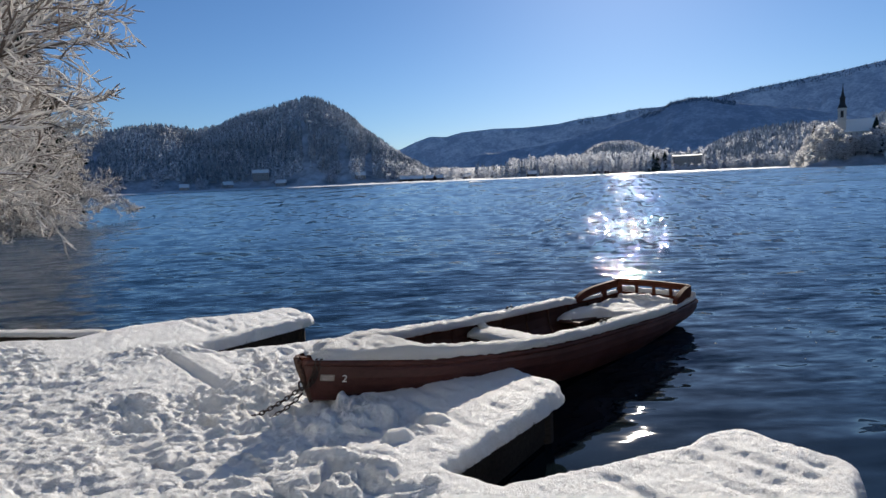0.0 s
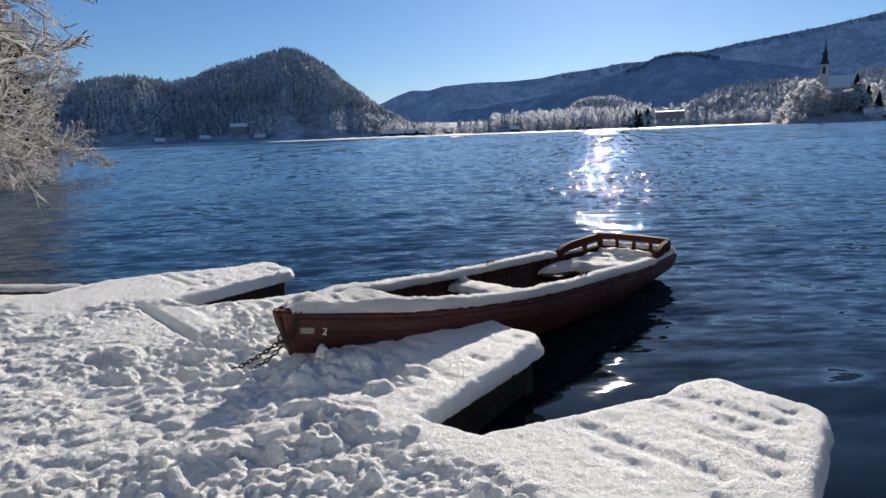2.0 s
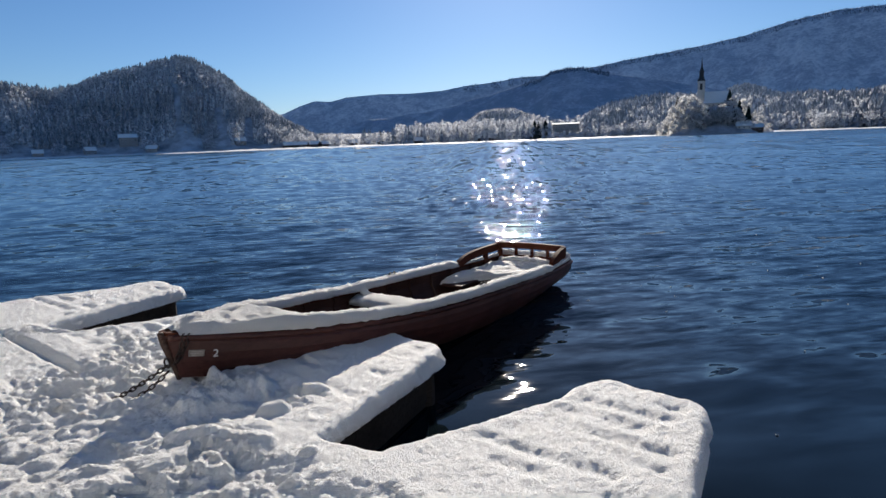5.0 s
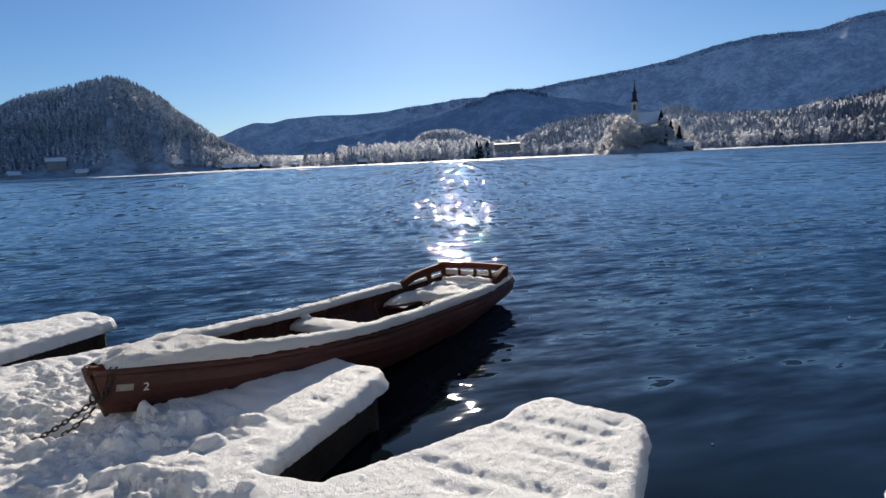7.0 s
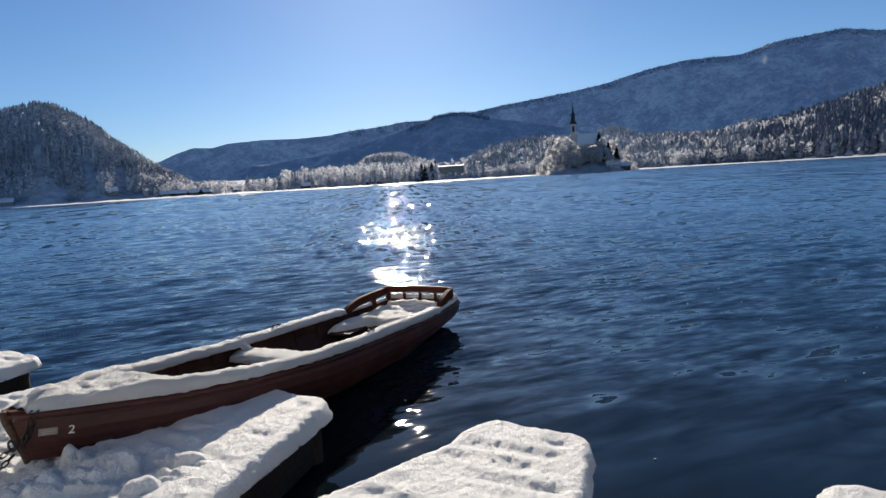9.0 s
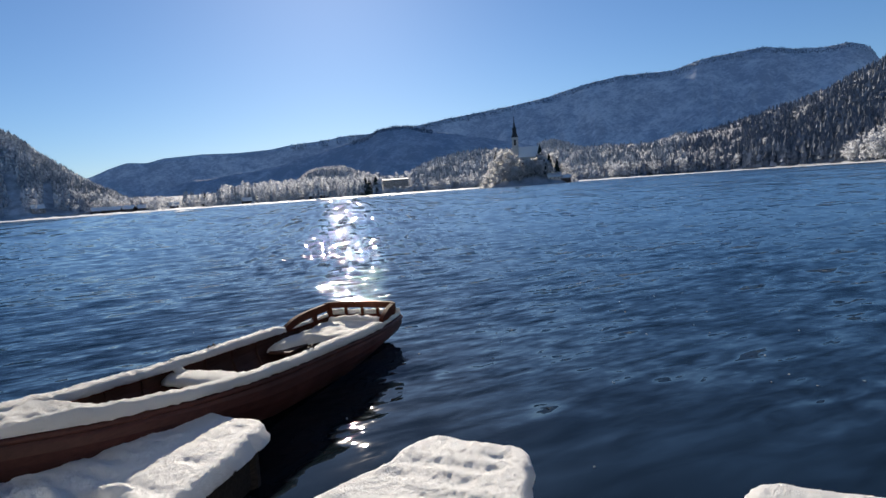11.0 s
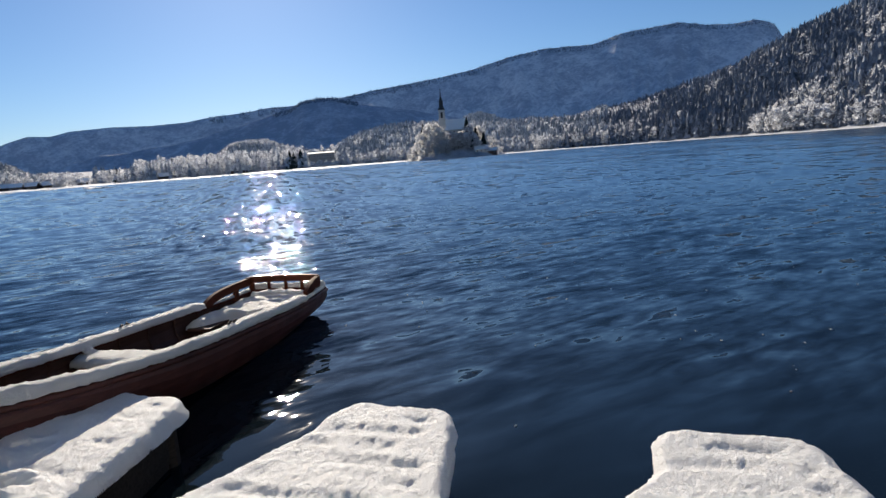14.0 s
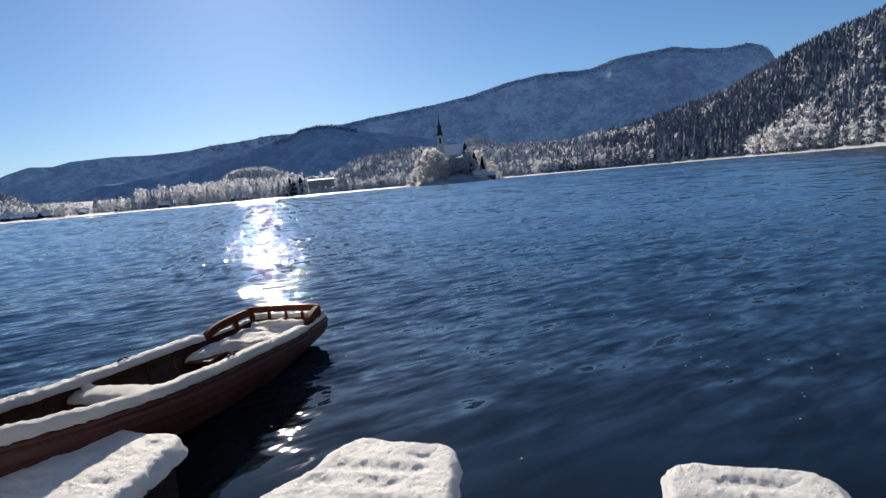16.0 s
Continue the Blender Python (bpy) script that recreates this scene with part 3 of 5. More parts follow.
plant("shore_birch_wood", "tall slim frosted trees along the far shore", 360, 6.2, 22.5, lambda a: RS(a) + 12, lambda a: RS(a) + 150, 13, 17, 30, CROWNS, TWIGS, lambda a, r, h: ((a < 19.9) | (r > RS(a) + 90)), 0.72)
plant("shore_willow_wood", "low rounded frosted trees at the head of the lake", 170, -2.5, 7.5, lambda a: RS(a) + 14, lambda a: RS(a) + 120, 24, 10, 20, CROWNS, TWIGS, lambda a, r, h: vnoise(a * 2, r / 30, 3) > 0.42, 1.15)
plant("shore_fir_wood", "slim dark firs between the frosted trees of the far shore", 170, 5, 23, lambda a: RS(a) + 16, lambda a: RS(a) + 120, 22, 14, 27, SPRUCES, NEEDLES, lambda a, r, h: ((a < 19.9) | (r > RS(a) + 90)), 0.85)
plant("shore_spruce_wood", "frosted spruces behind the far shore", 900, 3, 24, lambda a: RS(a) + 90, lambda a: RS(a) + 330, 14, 17, 26, SPRUCES, NEEDLES, lambda a, r, h: (a > 6.5) | (r < RS(a) + 160), 0.9)
plant("hilltop_beech_wood", "white frosted broadleaf trees on a low round hill", 420, 11.5, 21, 1250.0, lambda a: np.interp(a, [10, 20, 24], [1750, 1500, 1380]) + 30, 25, 11, 17, CROWNS, TWIGS)
plant("hilltop_spruce_wood", "frosted spruces covering a low round hill", 1100, 11.5, 21, 1250.0, lambda a: np.interp(a, [10, 20, 24], [1750, 1500, 1380]) + 20, 29, 11, 17, SPRUCES, NEEDLES)
plant("hedge_wood", "low frosted bushes in front of a lakeside hotel", 26, 19.9, 22.8, lambda a: RS(a) + 8, lambda a: RS(a) + 28, 30, 6, 11, CROWNS, TWIGS, None, 1.2)
plant("mixed_wood", "frosted spruce forest on the rise behind the islet", 2900, 22.8, 47, lambda a: RS(a) + 25, lambda a: np.full_like(a, 1420.0), 15, 16, 26, SPRUCES, NEEDLES)
plant("ash_wood", "frosted broadleaf trees among the spruces behind the islet", 900, 22.6, 47, lambda a: RS(a) + 20, lambda a: np.full_like(a, 1400.0), 26, 14, 24, CROWNS, TWIGS, lambda a, r, h: patch(a, r, 15, 0.35), 0.85)
plant("alder_wood", "white hoarfrosted trees at the water's edge", 800, 23, 50, lambda a: RS(a) + 8, lambda a: RS(a) + 80, 16, 9, 18, CROWNS, TWIGS, lambda a, r, h: patch(a, r, 9, 0.35))
plant("slope_spruce_wood", "dark spruce forest climbing a shaded mountain flank", 8500, 42, 78, lambda a: RS(a) + 7, lambda a: right_rc(a) + 30, 17, 12, 22, SPRUCES, NEEDLES_SHADE, lambda a, r, h: (a > 49) | (vnoise(a * 1.3, r / 80, 4) > 0.3))
plant("slope_beech_wood", "frosted bare broadleaf trees along the mountain flank's edge", 4200, 43, 78, lambda a: RS(a) + 6, lambda a: right_rc(a) + 20, 18, 10, 17, CROWNS, TWIGS, lambda a, r, h: (near_crest(a, r) & (a < 63)) | ((a < 51) & patch(a, r, 12, 0.3)) | patch(a, r, 12, 0.72))
plant("bank_alder_wood", "white hoarfrosted trees on the near wooded shore", 760, 58.6, 78, lambda a: RS(a) + 6, lambda a: RS(a) + 14 + (a - 58.6) * 15, 19, 9, 17, CROWNS, TWIGS)
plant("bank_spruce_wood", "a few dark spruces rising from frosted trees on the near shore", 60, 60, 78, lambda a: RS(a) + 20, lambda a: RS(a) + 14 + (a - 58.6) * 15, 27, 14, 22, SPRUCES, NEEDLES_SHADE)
plant("knoll_wood", "frosted trees on a low knoll behind the islet", 800, 33.4, 43, 1500.0, 2030.0, 21, 13, 20, SPRUCES, NEEDLES)
plant("crest_spruce_wood", "tiny spruces on the distant mountain crest", 3000, 12, 62, 4225.0, 4320.0, 20, 5, 12, SPRUCES, NEEDLES_HAZED, lambda a, r, h: (a > 24) | (vnoise(a * 2, a * 0, 5) > 0.5), 1.4)
plant("range_spruce_wood", "tiny spruces on the crest of the darker range", 520, 17.5, 25, 3250.0, 3330.0, 28, 6, 13, SPRUCES, NEEDLES_HAZED, None, 1.5)


# ---------------------------------------------------------------- islet with the church
def at(az, r, z=None):
    x, y = r * math.sin(radians(az)), r * math.cos(radians(az))
    return (x, y, HGT(x, y) + 0.4 if z is None else z)


def gable(w, d, eave, ridge, bm=None, over=0.0):
    """A gabled roof slab: w along the ridge, d across."""
    bm = bm or bmesh.new()
    t = 0.25
    prof = [(-d / 2 - over, eave - 0.15), (0, ridge), (d / 2 + over, eave - 0.15), (d / 2 + over, eave - 0.15 + t), (0, ridge + t * 1.4), (-d / 2 - over, eave - 0.15 + t)]
    a = [bm.verts.new((-w / 2 - over, y, z)) for y, z in prof]
    b = [bm.verts.new((w / 2 + over, y, z)) for y, z in prof]
    for k in range(6):
        bm.faces.new((a[k], a[(k + 1) % 6], b[(k + 1) % 6], b[k]))
    bm.faces.new((a[0], a[5], a[4], a[1]))
    bm.faces.new((a[1], a[4], a[3], a[2]))
    bm.faces.new((b[0], b[1], b[4], b[5]))
    bm.faces.new((b[1], b[2], b[3], b[4]))
    return bm


def gabled_walls(w, d, eave, ridge):
    bm = bmesh.new()
    prof = [(-d / 2, -1.5), (d / 2, -1.5), (d / 2, eave), (0, ridge), (-d / 2, eave)]
    a = [bm.verts.new((-w / 2, y, z)) for y, z in prof]
    b = [bm.verts.new((w / 2, y, z)) for y, z in prof]
    for k in range(5):
        bm.faces.new((a[k], a[(k + 1) % 5], b[(k + 1) % 5], b[k]))
    bm.faces.new(a[::-1])
    bm.faces.new(b)
    return bm


def window(parent, x, y, z, w, h, nx, ny):
    """A framed window on a wall that faces (nx, ny)."""
    tx, ty = -ny, nx
    turn = math.degrees(math.atan2(ny, nx))
    ob = part("window", box(-0.06, 0.05, -w / 2 - 0.1, w / 2 + 0.1, -h / 2 - 0.1, h / 2 + 0.1), WHITE_PAINT, parent, "", False, pose(x, y, z, 0, 0, turn))
    part("pane", box(0.03, 0.09, -w / 2, w / 2, -h / 2, h / 2), GLASS_DARK, ob)
    return ob


def house(name, label, az, r, w, d, eave, ridge, walls, turn, rows=1, cols=4, z=None, chimney=True, group="lakeside houses"):
    x, y, zz = at(az, r, z)
    ob = thing(name, label, "house", pose(x, y, zz, 0, 0, turn - az), group)
    part("wall", gabled_walls(w, d, eave, ridge), walls, ob)
    part("roof", gable(w, d, eave, ridge, None, 0.7), SNOW, ob, "snow-laden gable roof")
    if chimney:
        part("chimney", box(w * 0.2, w * 0.2 + 0.8, -0.2, 0.6, eave, ridge + 1.0), PLASTER, ob)
    for i in range(rows):
        for k in range(cols):
            window(ob, -w / 2 + (k + 0.5) * w / cols, -d / 2, eave - 1.4 - 2.8 * i, 1.0, 1.3, 0, -1)
    return ob


def church():
    x, y, z = at(33.3, 655)
    z = 16.0
    m = pose(x, y, z, 0, 0, -33.3)
    ob = thing("church", "white lake church with a snowy roof and a dark spire", "church", m)
    # local axes: x to the right as seen over the lake, y away
    W, D = 22.0, 13.0
    part("nave_wall", gabled_walls(W, D, 7.0, 17.5), PLASTER, ob, "", False, pose(3.0, 4, 6, 0, 0, 0))
    part("nave_roof", gable(W, D, 7.0, 17.5, None, 0.6), SNOW, ob, "snow-covered nave roof", False, pose(3.0, 4, 6, 0, 0, 0))
    for k in range(4):
        window(ob, -3.6 + k * 4.4, -2.5, 9.3, 1.4, 4.4, 0, -1)
    tw = 3.1
    tower = part("tower", box(-tw, tw, -tw, tw, -1.5, 33.8, 0.15), PLASTER, ob, "white square bell tower", False, pose(-10.5, 1.0, 0))
    for zc in (29.0,):
        for nx, ny in ((0, -1), (1, 0), (-1, 0)):
            part("belfry_opening", box(-0.05, 0.08, -1.1, 1.1, zc - 3.4, zc + 2.4, 0.05), SLATE, tower, "", False, pose(nx * tw, ny * tw, 0, 0, 0, math.degrees(math.atan2(ny, nx))))
    for zc in (24.0, 33.0):
        part("cornice", box(-tw - 0.4, tw + 0.4, -tw - 0.4, tw + 0.4, zc - 0.35, zc + 0.35, 0.1), PLASTER, tower)
    bm = bmesh.new()
    prof = [(3.9, 33.9), (3.6, 34.8), (2.9, 36.2), (2.3, 37.4), (2.1, 42.0), (2.6, 42.6), (1.9, 43.6), (1.2, 45.2), (0.8, 48.0), (0.35, 52.0), (0.12, 55.5)]
    rings = [[bm.verts.new((r * math.cos(a), r * math.sin(a), zz)) for a in (math.pi / 8 + k * math.pi / 4 for k in range(8))] for r, zz in prof]
    for a, b in zip(rings, rings[1:]):
        for k in range(8):
            bm.faces.new((a[k], a[(k + 1) % 8], b[(k + 1) % 8], b[k]))
    part("spire", bm, SLATE, tower, "dark shingled lantern spire")
    return ob


church()
house("island_house", "small snow-roofed house on the islet among trees", 35.7, 622, 12, 8, 4.5, 8.0, PLASTER, 4, 1, 3, 2.0, True, "houses on the islet")
house("island_house", "small dark snow-roofed boathouse on the islet shore", 36.7, 624, 9, 7, 3.4, 6.2, BOARDS, -8, 1, 2, 1.2, False, "houses on the islet")


def islet_tree(az, r, h, conifer=False, slim=1.0):
    rng = random.Random(int(az * 100 + r))
    x, y, z = at(az, r)
    kind = "spruce_tree" if conifer else "frosted_tree"
    ob = thing(kind, "dark spruce dusted with snow on the islet" if conifer else "bare tree white with hoarfrost on the islet", "tree", pose(x, y, z - 0.3, 0, 0, rng.uniform(0, 360)), "trees on the islet")
    part("trunk", tube([(0, 0, 0), (0.2, 0.1, h * 0.35), (0.0, 0.2, h * 0.75)], [0.02 * h, 0.014 * h, 0.004 * h], 6), BARK, ob)
    if conifer:
        v, f = conifer_template(rng, 11, 13)
        me = mesh_of("crown", v * np.array([h * slim, h * slim, h]), f, NEEDLES_DARK)
    else:
        v, f = broadleaf_template(rng, 1100, rng.uniform(0.2, 0.36), 0.62)
        v = v * np.array([h * slim, h * slim, h])
        me = mesh_of("crown", v, f, TWIGS_ISLE)
    child("crown", me, ob)
    return ob


for az, r, h in ((29.2, 632, 9), (29.55, 626, 13), (29.9, 630, 16), (30.3, 640, 19), (30.5, 620, 15), (30.9, 636, 22), (31.05, 622, 17), (31.4, 640, 25), (31.6, 624, 16), (31.95, 632, 20), (32.3, 620, 14), (32.7, 626, 17), (33.1, 620, 12), (33.5, 628, 15), (33.9, 634, 13), (34.3, 624, 16), (34.7, 640, 20), (35.1, 632, 14), (35.5, 642, 18), (35.9, 646, 15), (36.3, 636, 13), (36.7, 648, 11), (37.1, 640, 9), (37.5, 640, 7), (31.2, 668, 26), (31.75, 618, 12), (32.15, 630, 16), (32.5, 616, 14), (32.95, 622, 17), (33.3, 620, 16), (33.65, 622, 17), (34.0, 622, 18), (34.5, 620, 16), (35.0, 622, 17), (35.4, 622, 12), (36.1, 622, 11), (36.9, 630, 9)):
    islet_tree(az, r, h, False, 1.15)
for az, r, h in ((34.55, 648, 25), (35.3, 634, 19), (30.6, 668, 27), (34.9, 626, 16), (33.0, 626, 16), (36.0, 630, 17)):
    islet_tree(az, r, h, True, 1.1)

# ---------------------------------------------------------------- buildings on the far shore
house("hotel", "long pale lakeside hotel with a flat snowy roof", 21.3, 858, 34, 12, 12.5, 13.6, PLASTER_SHADED, 0, 3, 10, 7.2, False)
for az, d, w, hgt, tn in ((-2.9, 40, 12, 4, 20), (-2.2, 28, 14, 4, -15), (-1.6, 45, 11, 3.6, 40), (-1.1, 32, 12, 4, -30), (-3.6, 30, 11, 4, 10), (-0.3, 40, 10, 3.6, 15), (2.2, 35, 11, 4, 0), (8.1, 30, 12, 3.4, 10), (14.2, 28, 22, 4, 0)):
    r = float(RS(az)) + d
    house("chalet", "dark timber chalet with a thick snowy roof", az, r, w, 10, hgt, hgt + 4.5, BOARDS, tn, 1, 3)
for az, r, w, hgt, tn in ((-16.2, 1035, 24, 11, 5), (-14.5, 1010, 15, 6, -10), (-19.0, 1020, 14, 6, 15), (-7.5, 1000, 15, 5, 12), (-22.5, 1020, 13, 5, 0)):
    house("villa", "villa with shaded walls and a snow-covered roof below the wooded hill", az, r, w, 11, hgt, hgt + 5, PLASTER_SHADED, tn, 2, 4)
for az, r, h in ((4.7, 900, 20), (18.55, 838, 26), (19.5, 842, 26), (18.9, 846, 23)):
    x, y, z = at(az, r)
    ob = thing("spruce_tree", "tall dark spruce on the far shore", "tree", pose(x, y, z - 0.3), "dark spruces on the shore")
    part("trunk", tube([(0, 0, 0), (0, 0, h * 0.7)], [0.4, 0.1], 6), BARK, ob)
    v, f = conifer_template(random.Random(int(az * 10)), 9, 11)
    child("crown", mesh_of("crown", v * h * np.array([1.25, 1.25, 1]), f, NEEDLES_DARK), ob)


# ---------------------------------------------------------------- saw-tooth jetty
VX, VY = 1.23, -1.42  # from one finger to the next
DECK = 0.325
INNER_L, INNER_R = (-1.0, 4.42), (-0.06, 3.24)
TIP_L, TIP_R = (0.42, 4.93), (0.79, 4.46)
# each finger ends in a slightly wider, rounded head
HEAD = [(-0.29, 4.67), (0.06, 4.79), (0.17, 4.89), (0.26, 4.955), (0.36, 4.995), (0.44, 5.0), (0.50, 4.965), (0.62, 4.79), (0.76, 4.64), (0.82, 4.57), (0.84, 4.49), (0.82, 4.40), (0.76, 4.30), (0.70, 4.24), (0.66, 4.16)]


def tooth(p, k):
    slip = 0.05 if k == -1 else 0.0
    return (p[0] + k * VX + slip, p[1] + k * VY - 0.4 * slip)


def outline():
    pts = [(-9.0, 6.55), (-4.95, 6.62), (-4.1, 6.60), (-3.75, 7.12)]
    for k in range(-2, 4):
        pts += [tooth(p, k) for p in [INNER_L, *HEAD, INNER_R]]
    return pts + [(6.2, -2.5), (3.0, -4.0), (-9.0, 1.0)]


OUT = outline()


def inside_distance(x, y, poly):
    """Signed distance to a polygon (positive inside), and the nearest point of its edge."""
    best = np.full(x.shape, 1e9)
    bx, by = np.zeros_like(x), np.zeros_like(x)
    odd = np.zeros(x.shape, bool)
    for (x0, y0), (x1, y1) in zip(poly, poly[1:] + poly[:1]):
        dx, dy = x1 - x0, y1 - y0
        t = np.clip(((x - x0) * dx + (y - y0) * dy) / (dx * dx + dy * dy), 0, 1)
        px, py = x0 + t * dx, y0 + t * dy
        d = np.hypot(x - px, y - py)
        m = d < best
        best, bx, by = np.where(m, d, best), np.where(m, px, bx), np.where(m, py, by)
        cross = (y0 > y) != (y1 > y)
        with np.errstate(divide="ignore", invalid="ignore"):
            odd ^= cross & (x < dx * (y - y0) / (dy if dy else 1e-9) + x0)
    return np.where(odd, best, -best), bx, by


def dents(x, y, seed, cell, jitter_r, depth, keep):
    """Scattered footprints: elongated hollows with pushed-up rims."""
    gx, gy = x / cell, y / cell
    ix, iy = np.floor(gx), np.floor(gy)
    z = np.zeros_like(x)
    for ox in (-1, 0, 1):
        for oy in (-1, 0, 1):
            cx, cy = ix + ox, iy + oy
            px = (cx + hashed(cx, cy, seed)) * cell
            py = (cy + hashed(cx, cy, seed + 1)) * cell
            a = hashed(cx, cy, seed + 2) * 6.28
            on = hashed(cx, cy, seed + 3) < keep
            ux, uy = (x - px) * np.cos(a) + (y - py) * np.sin(a), -(x - px) * np.sin(a) + (y - py) * np.cos(a)
            q = np.sqrt((ux / (jitter_r * 1.7)) ** 2 + (uy / jitter_r) ** 2)
            hole = -np.exp(-((q / 0.85) ** 4)) + 0.42 * np.exp(-(((q - 1.35) / 0.3) ** 2))
            z += np.where(on, hole * depth * (0.6 + 0.8 * hashed(cx, cy, seed + 4)), 0)
    return z


HEAPS = ((-0.90, 4.05, -0.15, 4.5, 0.36, 0.025), (-0.94, 3.46, -0.77, 3.72, 0.09, 0.035), (-0.77, 3.72, -0.48, 3.96, 0.10, 0.045), (-0.78, 3.33, -0.36, 3.19, 0.09, 0.045), (-0.60, 3.45, -0.39, 3.38, 0.08, 0.035), (-0.62, 2.92, -0.48, 2.96, 0.05, 0.04))


def snow_cover(st, x0, x1, y0, y1, hole=None):
    xs, ys = np.arange(x0, x1 + st / 2, st), np.arange(y0, y1 + st / 2, st)
    X, Y = np.meshgrid(xs, ys)
    D, bx, by = inside_distance(X, Y, OUT)
    D = D + 0.085 * (fbm(X * 3.6, Y * 3.6, 31, 4, 0.6) - 0.5) * step(0.5, 0.0, np.abs(D))
    vis = D > -st * 1.6
    # depth of the loose snow, rounded off over the edges
    edge = np.clip(D / 0.07, 0, 1)
    prof = np.sqrt(np.clip(1 - (1 - edge) ** 2, 0, 1))
    d_in = (X - 0.24) * 0.756 + (Y - 2.97) * 0.655
    along = (X - 0.24) * 0.655 - (Y - 2.97) * 0.756
    wob = fbm(X * 1.3, Y * 1.3, 5, 3) - 0.5
    trod = step(-0.16, -0.52, d_in + 0.55 * wob)
    trod = np.maximum(trod, step(-0.75, -1.1, along + 0.6 * wob) * step(0.42, 0.12, d_in + 0.3 * wob) * step(-4.4, -3.9, along + 0.5 * wob))
    trod *= 1 - 0.8 * step(0.75, 0.45, np.hypot(X + 2.3, (Y - 5.15)) + 0.5 * wob)
    trod *= 1 - 0.9 * step(-4.2, -4.6, along + 0.6 * wob) * step(-1.6, -1.1, d_in + 0.3 * wob)
    trod *= step(0.02, 0.16, D)
    # smooth, wind-packed snow
    z = 0.097 * prof + 0.022 * (fbm(X * 2.2, Y * 2.2, 41, 4) - 0.5) + 0.012 * (fbm(X * 17, Y * 17, 43, 3, 0.7) - 0.5)
    # sunken rows between the planks on the fingers
    row = (d_in + 0.05 * (vnoise(X * 2.1, Y * 2.1, 50) - 0.5)) / 0.17
    lane = np.abs(row - np.floor(row) - 0.5)
    broken = step(0.44, 0.64, vnoise(along * 3.8 + np.floor(row) * 7.7, np.floor(row) * 3.1, 51))
    groove = step(0.44, 0.0, lane + 0.14 * (vnoise(X * 7, Y * 7, 52) - 0.5)) * broken * step(0.08, 0.18, D) * (1 - trod)
    z -= 0.021 * groove * step(0.05, 0.3, d_in)
    grain = fbm(X * 40, Y * 40, 46, 2, 0.6) - 0.5
    z += 0.010 * grain * prof
    z += 0.014 * (fbm(X * 9, Y * 9, 44, 4, 0.7) - 0.5) * prof
    # trodden snow: rounded lumps of three sizes on a packed floor, with footprints
    warp = 0.10 * (fbm(X * 5, Y * 5, 61, 3) - 0.5)
    warq = 0.10 * (fbm(X * 5 + 40, Y * 5, 62, 3) - 0.5)

    def lumps(wide, deep, seed, keep):
        d1, d2, rid = cells((X + warp * wide * 9) / wide, (Y + warq * wide * 9) / deep, seed)
        return np.where(rid > keep, np.clip(1 - (d1 / 0.62) ** 2, 0, 1) ** 0.55 * (0.45 + 0.55 * (rid - keep) / (1 - keep)), 0)

    churn = step(0.36, 0.56, fbm(X * 1.9, Y * 1.9, 93, 3))
    plate = step(0.46, 0.56, fbm((X + warp) * 2.6, (Y - warp) * 3.4, 63, 4, 0.5))
    big, mid_, tiny = lumps(0.25, 0.19, 65, 0.38), lumps(0.125, 0.10, 67, 0.25), lumps(0.055, 0.05, 68, 0.30)
    rough = 0.030 * plate + 0.082 * big * (0.45 + 0.55 * churn) + 0.046 * mid_ * (0.55 + 0.45 * np.maximum(churn, plate)) + 0.026 * tiny
    rough += 0.022 * (fbm(X * 20, Y * 20, 69, 3, 0.65) - 0.5) + 0.010 * grain + 0.35 * dents(X, Y, 71, 0.42, 0.08, 0.085, 0.55) - 0.065
    flatter = 1 - 0.5 * step(0.62, 0.76, vnoise(X * 0.9 + 3, Y * 0.9, 91))
    z += 0.80 * trod * rough * flatter
    # a shallow scored line across the walkway
    lx, ly = X + 2.30, Y - 5.29
    t, s = lx * 0.645 - ly * 0.763, lx * 0.763 + ly * 0.645
    run = step(-0.90, -0.75, t) * step(0.90, 0.75, t)
    z += (-0.055 * np.exp(-((s / 0.032) ** 2)) + 0.022 * step(0.03, 0.07, s) * step(0.32, 0.22, s)) * run
    # separate clods kicked on to the smooth snow
    for cx, cy, cr, ch in ((0.22, 2.42, 0.095, 0.075), (0.34, 2.36, 0.05, 0.04), (-0.30, 2.62, 0.07, 0.05), (-0.12, 3.05, 0.05, 0.035), (-0.33, 3.62, 0.10, 0.06), (-0.10, 3.88, 0.09, 0.035)):
        q = np.hypot(X - cx, (Y - cy) * 1.25) * (1 + 0.5 * (fbm(X * 11, Y * 11, 77, 3, 0.6) - 0.5)) / cr
        z += ch * np.clip(1 - q**2, 0, 1) ** 0.6
    # a few footprints on the fingers' roots
    z += 0.3 * dents(X, Y, 97, 0.62, 0.07, 0.07, 0.35) * (1 - trod) * step(0.10, 0.22, D) * step(0.9, 0.3, d_in)
    # long heaps of snow pushed aside by the boat's bow
    for ax, ay, bx_, by_, hr, hh in HEAPS:
        ex, ey = bx_ - ax, by_ - ay
        tt = np.clip(((X - ax) * ex + (Y - ay) * ey) / (ex * ex + ey * ey), 0, 1)
        q = np.hypot(X - ax - tt * ex, Y - ay - tt * ey) * (1 + 0.9 * (fbm(X * 8, Y * 8, 78, 3, 0.6) - 0.5)) / hr
        z += hh * np.clip(1 - q**2, 0, 1) ** 0.5 * (0.75 + 0.5 * fbm(X * 12, Y * 12, 79, 3, 0.6))
    z -= 0.068 * step(2.0, 2.5, X) * step(0.0, 0.3, d_in) + 0.03 * step(2.0, 2.5, X) * step(0.3, 0.0, d_in)
